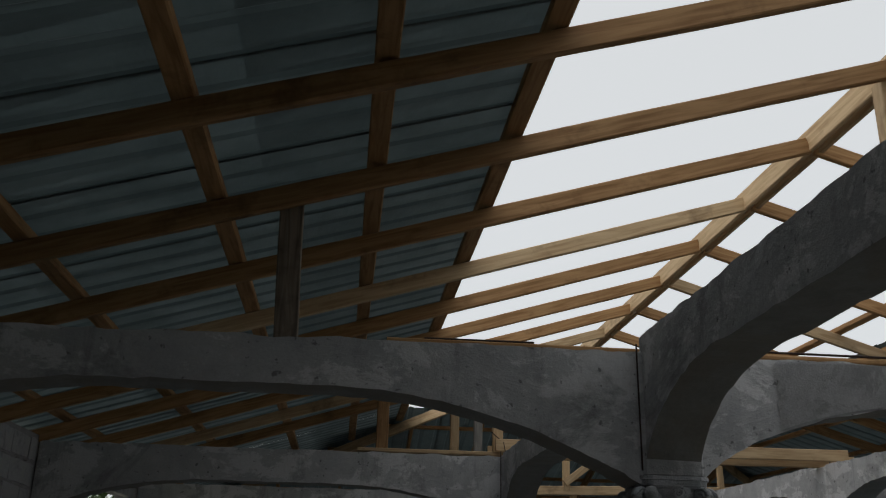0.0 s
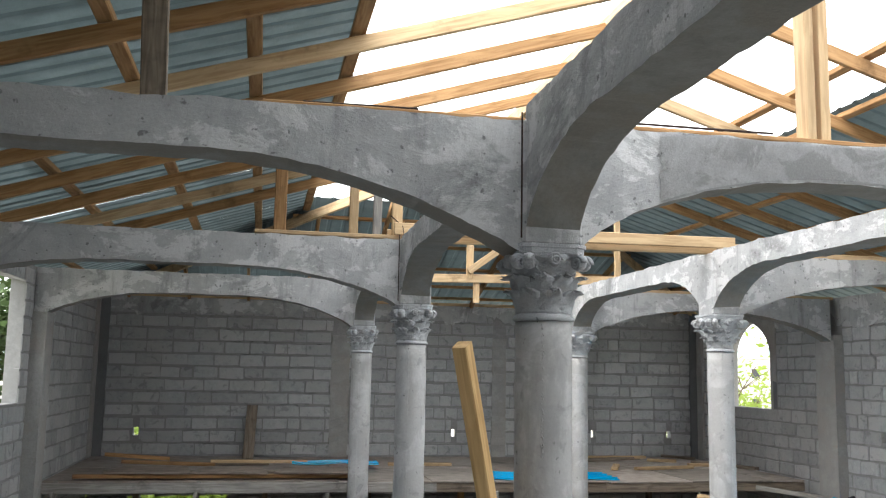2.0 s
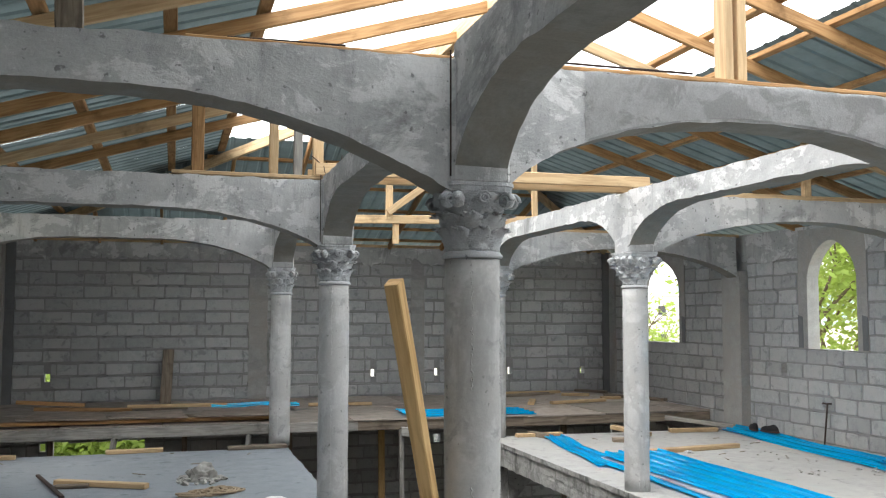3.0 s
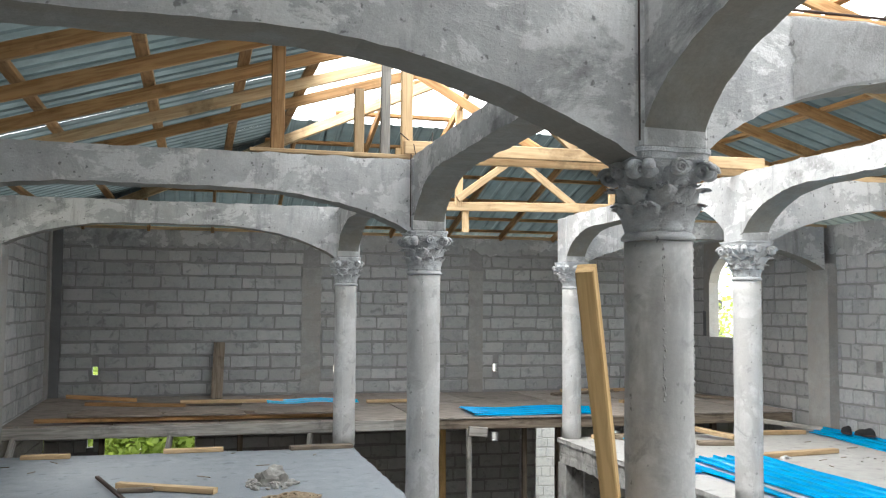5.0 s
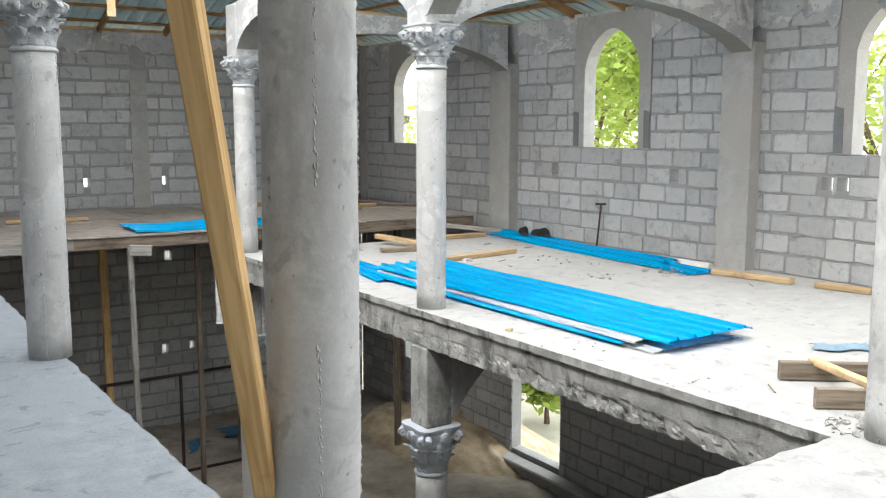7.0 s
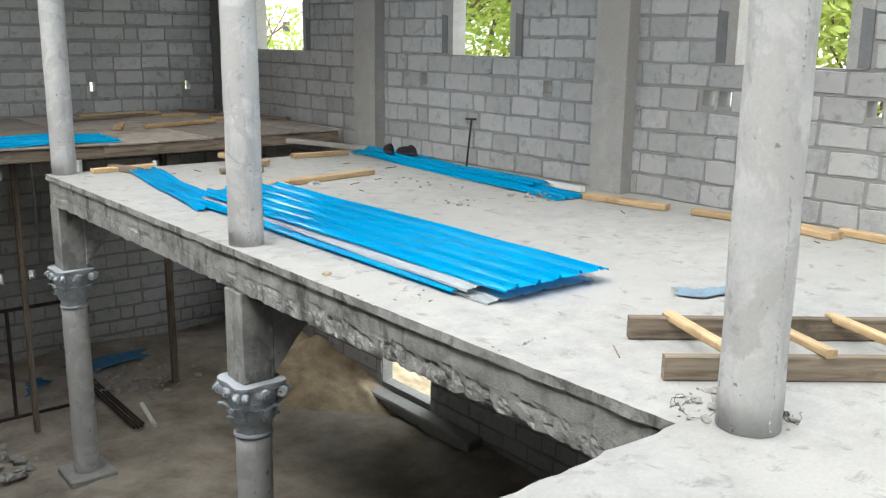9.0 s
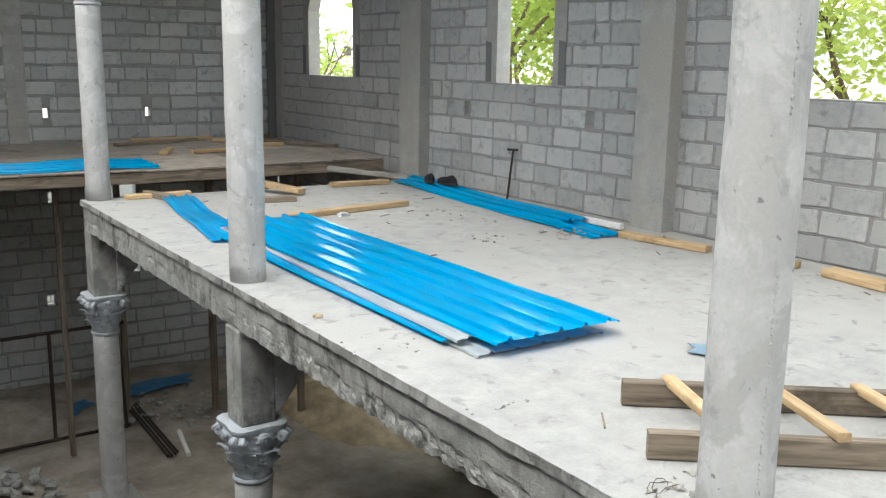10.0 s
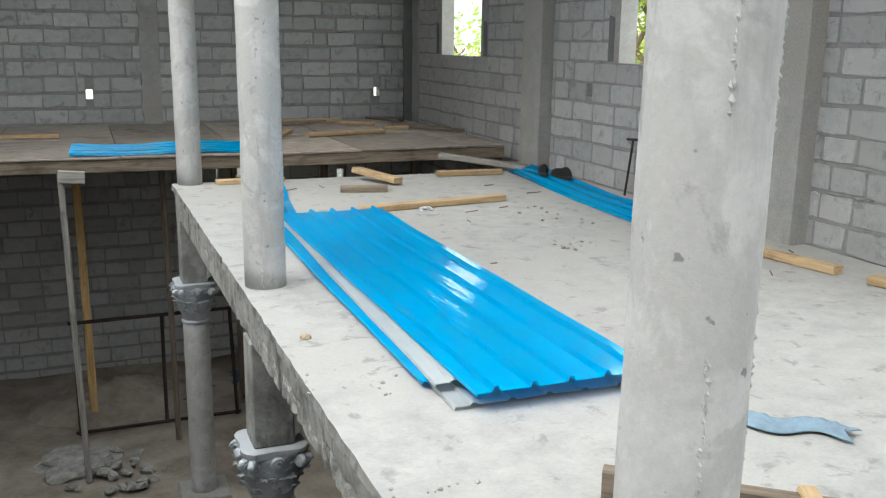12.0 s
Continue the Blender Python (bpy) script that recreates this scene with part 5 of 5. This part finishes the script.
# small loose sticks and nails on the slab
rng = random.Random(5)
for k in range(34):
    x, y = (rng.uniform(4.3, 7.6), rng.uniform(3.2, 11.5)) if k % 3 else (rng.uniform(-2.4, 1.1), rng.uniform(6.0, 11.4))
    a, l = rng.uniform(0, 3.14), rng.uniform(0.04, 0.16)
    tagged(tube("splinter", [(x, y, 0.006), (x + l * math.cos(a), y + l * math.sin(a), 0.008)], 0.004, M_OLD), "thin dark splinter lying on the slab", "splinter", "splinters on the slab")


# ---- formwork deck beyond the slabs ----
DECK = 0.20
deck = thing("formwork_deck", "timber formwork deck of plywood panels on joists", "deck")
FRONT = [(-2.52, 12.58), (-0.5, 12.52), (2.4, 12.45), (4.7, 12.32), (7.66, 12.35)]


def front_y(x):
    for (x0, y0), (x1, y1) in zip(FRONT, FRONT[1:]):
        if x <= x1:
            return y0 + (y1 - y0) * (x - x0) / (x1 - x0)
    return FRONT[-1][1]


def panel(name, pts, z, thick, material, parent, tilt=0.0):
    bm = bmesh.new()
    lo = [bm.verts.new((x, y, z + tilt * (y - pts[0][1]))) for x, y in pts]
    hi = [bm.verts.new((x, y, z + thick + tilt * (y - pts[0][1]))) for x, y in pts]
    n = len(pts)
    for k in range(n):
        bm.faces.new((lo[k], lo[(k + 1) % n], hi[(k + 1) % n], hi[k]))
    bm.faces.new(lo[::-1])
    bm.faces.new(hi)
    es = [e for e in bm.edges if e.verts[0] in hi and e.verts[1] in hi]
    bmesh.ops.bevel(bm, geom=es, offset=min(0.004, thick * 0.3), segments=1, affect="EDGES")
    bmesh.ops.recalc_face_normals(bm, faces=bm.faces)
    return mesh_object(name, bm, material, parent)


x = -2.51
k = 0
while x < 7.6:
    x1 = min(7.66, x + 1.21)
    rows = [front_y(x), front_y(x) + 1.6, NORTH - 0.03]
    for r, (ya, yb) in enumerate(zip(rows, rows[1:])):
        fy0, fy1 = (front_y(x), front_y(x1)) if r == 0 else (ya, ya)
        panel("plywood_panel", [(x + 0.006, fy0), (x1 - 0.006, fy1), (x1 - 0.006, yb - 0.006), (x + 0.006, yb - 0.006)], DECK - 0.02 + 0.004 * ((k + r) % 3), 0.018, M_PLY, deck)
    x, k = x1, k + 1
for (x0, y0), (x1, y1) in zip(FRONT, FRONT[1:]):
    lumber("edge_joist", (x0, y0 + 0.04, DECK - 0.085), (x1, y1 + 0.04, DECK - 0.085), 0.05, 0.12, M_GREYWOOD if x0 < 2 else M_OLD, deck)
for x in [-2.3 + 0.62 * i for i in range(16)]:
    lumber("joist", (x, front_y(x) + 0.08, DECK - 0.075), (x, NORTH - 0.03, DECK - 0.075), 0.05, 0.10, M_OLD, deck)
for x0, y in ((-2.5, 14.2), (-2.5, 15.4)):
    lumber("bearer", (x0, y, DECK - 0.18), (7.6, y - 0.3, DECK - 0.18), 0.08, 0.10, M_OLD, deck)
for px, py, tx, ty, w, m in ((3.02, 12.45, 2.98, 12.42, 0.06, M_GREYWOOD), (3.11, 14.2, 3.1, 14.2, 0.09, M_HONEY), (4.0, 13.2, 3.97, 13.1, 0.06, M_OLD), (5.9, 13.7, 5.9, 13.7, 0.08, M_OLD), (4.9, 14.2, 4.9, 14.2, 0.07, M_OLD), (1.6, 13.3, 1.6, 13.3, 0.07, M_OLD), (0.2, 13.6, 0.2, 13.6, 0.07, M_OLD), (-1.5, 13.5, -1.5, 13.5, 0.07, M_OLD), (6.8, 13.0, 6.8, 13.0, 0.08, M_OLD)):
    lumber("prop", (px, py, LOW + 0.02), (tx, ty, DECK - 0.14), w, w, m, deck)
lumber("cleat", (2.96, 12.36, 0.04), (3.2, 12.36, 0.02), 0.05, 0.12, M_GREYWOOD, deck)
for x in (-2.35, -0.65, 0.98):
    lumber("strut", (x - 0.05, 12.3, -0.25), (x + 0.02, front_y(x) + 0.02, DECK - 0.02), 0.05, 0.09, M_GREYWOOD, deck)
plank("formwork_board", (-2.5, 12.50, 0.12), (2.0, 12.40, 0.13), 0.045, 0.13, M_GREYWOOD, "long grey formwork board along the deck edge")

DG = "boards strewn on the deck"
for i, (x0, y0, x1, y1, m) in enumerate(((-1.81, 12.63, -0.74, 13.38, M_PLY_OLD), (-0.75, 12.61, 0.22, 13.39, M_PLY_OLD), (0.29, 12.58, 1.43, 13.27, M_PLY_OLD))):
    z = DECK + 0.012 + 0.07
    tagged(panel("plywood_offcut", [(x0, y0), (x1, y0 - 0.1), (x1 - 0.1, y1), (x0 + 0.15, y1)], z, 0.02, m, None), "loose weathered plywood sheet lying on the deck boards", "plywood", DG)
for a, b, m, lab in (((-2.164, 12.668, DECK + 0.045), (1.331, 12.684, DECK + 0.045), M_TIMBER, "long pine board under loose plywood"), ((-1.869, 13.153, DECK + 0.045), (1.147, 13.147, DECK + 0.045), M_OLD, "old board under loose plywood"),
                     ((-1.968, 13.765, DECK + 0.22), (-1.114, 13.789, DECK + 0.16), M_TIMBER, "orange pine board lying askew on the deck"), ((-1.735, 13.682, DECK + 0.13), (-0.501, 13.697, DECK + 0.09), M_TIMBER, "pine board lying on the deck"),
                     ((-0.575, 14.055, DECK + 0.10), (0.784, 14.044, DECK + 0.10), M_PALE, "pale pine board lying on the deck"), ((-0.92, 14.381, DECK + 0.035), (0.248, 14.423, DECK + 0.035), M_OLD, "old board lying on the deck"),
                     ((2.01, 14.367, DECK + 0.035), (2.969, 14.304, DECK + 0.035), M_PALE, "pale board lying on the deck"), ((5.115, 14.947, DECK + 0.03), (6.468, 15.425, DECK + 0.03), M_OLD, "old board lying on the deck"),
                     ((5.417, 15.326, DECK + 0.05), (6.574, 15.398, DECK + 0.05), M_PALE, "pale board lying on the deck"), ((5.337, 13.656, DECK + 0.03), (5.592, 14.214, DECK + 0.03), M_PALE, "short board lying on the deck"),
                     ((5.706, 13.709, DECK + 0.03), (6.726, 13.944, DECK + 0.03), M_PALE, "pale board lying on the deck"), ((7.139, 14.756, DECK + 0.03), (7.684, 13.675, DECK + 0.03), M_OLD, "old board lying on the deck"),
                     ((6.477, 15.084, DECK + 0.03), (6.915, 14.895, DECK + 0.03), M_PALE, "short pine block lying on the deck"), ((7.097, 15.85, DECK + 0.03), (7.449, 15.329, DECK + 0.03), M_OLD, "old board lying on the deck"),
                     ((6.826, 14.268, DECK + 0.03), (7.158, 14.229, DECK + 0.03), M_PALE, "short pine block lying on the deck")):
    plank("deck_board", a, b, 0.10, 0.045, m, lab, DG)
plank("upright_board", (-0.079, 15.434, DECK), (-0.043, 15.90, 1.02), 0.17, 0.035, M_OLD, "dark short plank stood against the block wall")
ribbed("roofing_sheet", (3.10, 13.32, DECK + 0.03), -92, 1.85, 0.85, 4, M_BLUE, "blue ribbed sheet lying on the deck edge", seed=8, rib_h=0.02)
ribbed("roofing_sheet", (0.56, 14.256, DECK + 0.09), -90, 1.25, 0.40, 2, M_BLUE, "blue metal strip lying on the deck", seed=9, rib_h=0.02)

# ---- lower storey ----
gate = thing("rebar_frame", "rusty steel bar frame standing on the dirt floor", "frame")
for pts in ([(2.95, 13.72, LOW), (2.96, 13.78, -1.85)], [(3.92, 13.75, LOW), (3.93, 13.80, -1.85)], [(4.76, 13.75, LOW), (4.72, 13.82, -1.85)], [(2.90, 13.78, -1.85), (4.80, 13.82, -1.85)], [(2.90, 13.73, LOW + 0.03), (4.80, 13.75, LOW + 0.03)]):
    tube("bar", pts, 0.022, M_IRON, gate)
for k, (dx, dy) in enumerate(((0, 0), (0.05, 0.03), (0.09, 0.08), (-0.04, 0.02))):
    tagged(tube("iron_rod", [(4.96 + dx, 14.3 + dy, LOW + 0.05), (4.93 + dx, 12.5 + dy, LOW + 0.06)], 0.016, M_IRON), "rusty iron rod lying on the dirt floor", "rod", "iron rods on the dirt")
tagged(tube("plastic_pipe", [(5.23, 13.16, LOW + 0.06), (5.10, 12.42, LOW + 0.06)], 0.03, M_WHITEPVC), "white plastic pipe lying on the dirt floor", "pipe")
cloth("tarp", (5.45, 15.0, LOW + 0.03), (1.1, 0.4), 8, plain("blue_tarp", (0.03, 0.12, 0.25), 0.6), "crumpled blue tarp on the dirt floor")
cloth("tarp", (4.283, 14.625, LOW + 0.03), (0.6, 0.3), 40, plain("blue_tarp_scrap", (0.03, 0.12, 0.25), 0.6), "crumpled blue tarp scrap on the dirt floor")


def mound(name, at, rx, ry, h, material, label, seed):
    bm = bmesh.new()
    bmesh.ops.create_grid(bm, x_segments=60, y_segments=60, size=1)
    for v in bm.verts:
        x, y = v.co.x, v.co.y
        r = math.hypot(x, y)
        z = h * max(0.0, 1 - r * (1 + 0.25 * noise.noise((x * 2, y * 2, seed)))) ** 1.1 * (1 + 0.35 * noise.noise((x * 5, y * 5, seed)))
        v.co = Vector((x * rx, y * ry, z + (0.05 * noise.noise((x * 9, y * 9, seed)) + 0.04 * noise.noise((x * 19, y * 19, seed))) * min(1, z * 8) - 0.4 * max(0, r - 0.72)))
    ob = smooth(mesh_object(name, bm, material))
    ob.location = at
    return tagged(ob, label, "mound")


mound("sand_mound", (7.75, 13.1, LOW + 0.02), 1.3, 2.2, 0.42, M_SAND, "heap of yellowish sand against the lower wall", 2.0)
mound("dirt_mound", (3.356, 14.698, LOW + 0.02), 1.2, 0.9, 0.25, M_DIRT, "low heap of dirt on the lower floor", 3.0)
lump("concrete_pad", (2.93, 12.95, LOW - 0.02), (0.46, 0.40, 0.14), M_RUBBLE, "round rough concrete footing on the dirt", "footing", 9.1, 0.4)
heap("rubble_heap", (3.3, 12.547, LOW + 0.02), 0.5, 0.08, 40, M_RUBBLE, "broken concrete pieces on the dirt floor", "rubble", 21, (0.03, 0.10))
heap("rubble_heap", (5.585, 14.022, LOW + 0.02), 0.8, 0.06, 70, M_RUBBLE, "broken concrete pieces on the dirt floor", "rubble", 22, (0.02, 0.06))
bm = bmesh.new()
box(bm, 7.60, 9.7, LOW - 0.35, EAST - 0.004, 11.85, LOW + 0.14, 0.02)
tagged(mesh_object("low_window_sill", bm, M_SLAB), "pale cement sill under the lower opening", "sill", kind="structure")

# ---- outside ----
bm = bmesh.new()
bmesh.ops.create_grid(bm, x_segments=40, y_segments=40, size=3000)
tagged(mesh_object("ground", bm, M_GROUND), "dry earth ground round the building", "ground", kind="structure").location = (0, 0, -3.36)


block_wall("boundary_wall", lambda u, out, z: Vector((u, 18.9 + out, z)), 2.5, 10.5, -3.36, -0.4, [], [], (50, 51, 0), "pale block boundary wall behind the building", 9)


def tree(at, height, spread, leaves, material, seed, label, base=0.35):
    """A tapered trunk with forking limbs and a loose crown of many small leaves."""
    rng = random.Random(seed)
    root = thing("tree", label, "tree", m=pose(*at))
    bm = bmesh.new()
    tips = []

    def limb(p, d, length, r, depth):
        n = 6
        rings = []
        for i in range(n + 1):
            t = i / n
            rr = r * (1 - 0.55 * t)
            s = d.orthogonal().normalized()
            u = d.cross(s)
            rings.append([bm.verts.new(p + s * rr * math.cos(k * 1.0472) + u * rr * math.sin(k * 1.0472)) for k in range(6)])
            if depth > 0 and t > 0.4:
                tips.append(p.copy())
            if i < n:
                d = (d + Vector((rng.uniform(-1, 1), rng.uniform(-1, 1), rng.uniform(-0.3, 0.6))) * 0.16).normalized()
                p = p + d * (length / n)
        for a, b in zip(rings, rings[1:]):
            for k in range(6):
                bm.faces.new((a[k], a[(k + 1) % 6], b[(k + 1) % 6], b[k]))
        if depth < 3:
            for k in range(4 if depth == 0 else 3):
                a = rng.uniform(0, 6.28)
                q = (d + Vector((math.cos(a), math.sin(a), rng.uniform(-0.1, 0.5))) * rng.uniform(0.5, 1.0)).normalized()
                limb(p, q, length * rng.uniform(0.55, 0.8), r * 0.45, depth + 1)

    limb(Vector((0, 0, 0)), Vector((0, 0, 1)), height * base, height * 0.028, 0)
    part("trunk", bm, M_BARK, root)
    verts, faces = [], []
    for k in range(leaves):
        c = rng.choice(tips) + Vector((rng.gauss(0, 1), rng.gauss(0, 1), rng.gauss(0, 0.8))) * spread * 0.13
        s = rng.uniform(0.05, 0.12)
        a, b = Vector((rng.gauss(0, 1), rng.gauss(0, 1), rng.gauss(0, 0.6))).normalized(), Vector((rng.gauss(0, 1), rng.gauss(0, 1), rng.gauss(0, 1)))
        b = a.cross(b).normalized()
        i = len(verts)
        verts += [c - a * s, c + b * s * 0.45, c + a * s, c - b * s * 0.45]
        faces.append((i, i + 1, i + 2, i + 3))
    me = bpy.data.meshes.new("crown")
    me.from_pydata(verts, [], faces)
    me.materials.append(material)
    o = new("crown", me)
    o.parent = root
    return root


tree((12.6, 14.6, -3.34), 8.5, 3.6, 8500, M_LEAF, 1, "leafy green tree outside the block wall")
tree((14.2, 17.0, -3.34), 8.5, 3.6, 8000, M_LEAF2, 2, "yellow-green tree outside the block wall")
tree((11.6, 21.6, -3.34), 7.2, 3.0, 900, M_LEAF, 3, "thin yellow-green tree outside the block wall")
tree((15.0, 10.2, -3.34), 7.5, 3.2, 6000, M_LEAF2, 4, "leafy yellow-green tree outside the block wall")
tree((14.0, 26.0, -3.34), 5.6, 2.6, 2200, M_LEAF, 5, "leafy green tree at some distance")
tree((24.0, 37.0, -3.34), 6.0, 3.0, 4500, M_LEAF2, 6, "leafy green tree at some distance")
tree((-5.0, 17.6, -3.34), 8.0, 2.9, 20000, M_LEAF_DARK, 7, "dark leafy tree close to the wall")
tree((-5.6, 20.6, -3.34), 8.0, 2.9, 18000, M_LEAF_DARK, 8, "bushy dark green tree close to the wall")
tree((-1.2, 19.8, -3.34), 5.6, 3.0, 9000, M_LEAF, 9, "green bushy tree behind the lower opening", 0.28)
tree((-2.6, 20.4, -3.34), 5.2, 3.0, 8000, M_LEAF2, 12, "green bushy tree behind the lower opening", 0.28)
tree((9.6, 13.0, -3.34), 2.0, 1.4, 1500, M_LEAF, 10, "green shrub outside the lower opening", 0.2)
tree((10.6, 14.6, -3.34), 2.4, 1.6, 1500, M_LEAF2, 11, "green shrub outside the lower opening", 0.2)


def house(at, size, rz, label, storeys=2):
    root = thing("house", label, "house", "houses in the distance", pose(*at, 0, 0, rz))
    w, d, h = size
    bm = bmesh.new()
    box(bm, -w / 2, -d / 2, 0, w / 2, d / 2, h, 0.05)
    part("wall", bm, M_HOUSE, root)
    bm = bmesh.new()
    box(bm, -w / 2 - 0.3, -d / 2 - 0.3, h, w / 2 + 0.3, d / 2 + 0.3, h + 0.25, 0.03)
    part("roof", bm, M_HOUSE, root)
    for s in range(storeys):
        for k in range(3):
            bm = bmesh.new()
            x = -w / 2 + w * (k + 0.5) / 3
            z = h * (s + 0.35) / storeys
            box(bm, x - 0.5, -d / 2 - 0.04, z, x + 0.5, -d / 2 + 0.05, z + 1.2, 0.01)
            part("window", bm, M_DARKWIN, root)
    return root


house((64, 112, -3.34), (9, 8, 7.5), -30, "pale two-storey house in the distance")
house((82, 140, -3.34), (10, 8, 7.5), -25, "pale two-storey house in the distance")
house((76, 120, -3.34), (8, 7, 5.5), -35, "pale two-storey house in the distance")
house((100, 160, -3.34), (12, 9, 9.0), -30, "pale two-storey house in the distance")
bm = bmesh.new()
n = 90
rows = []
for j, (rad, hh) in enumerate(((500, 0), (620, 0.55), (760, 1.0), (900, 0.7))):
    rows.append([bm.verts.new((rad * math.cos(6.2832 * k / n), rad * math.sin(6.2832 * k / n), -4 + hh * (38 + 26 * noise.noise((6 * math.cos(6.2832 * k / n), 6 * math.sin(6.2832 * k / n), 1))))) for k in range(n)])
for a, b in zip(rows, rows[1:]):
    for k in range(n):
        bm.faces.new((a[k], a[(k + 1) % n], b[(k + 1) % n], b[k]))
tagged(smooth(mesh_object("backdrop_hills", bm, M_HILL)), "hazy low hills on the horizon", "hills", kind="structure")
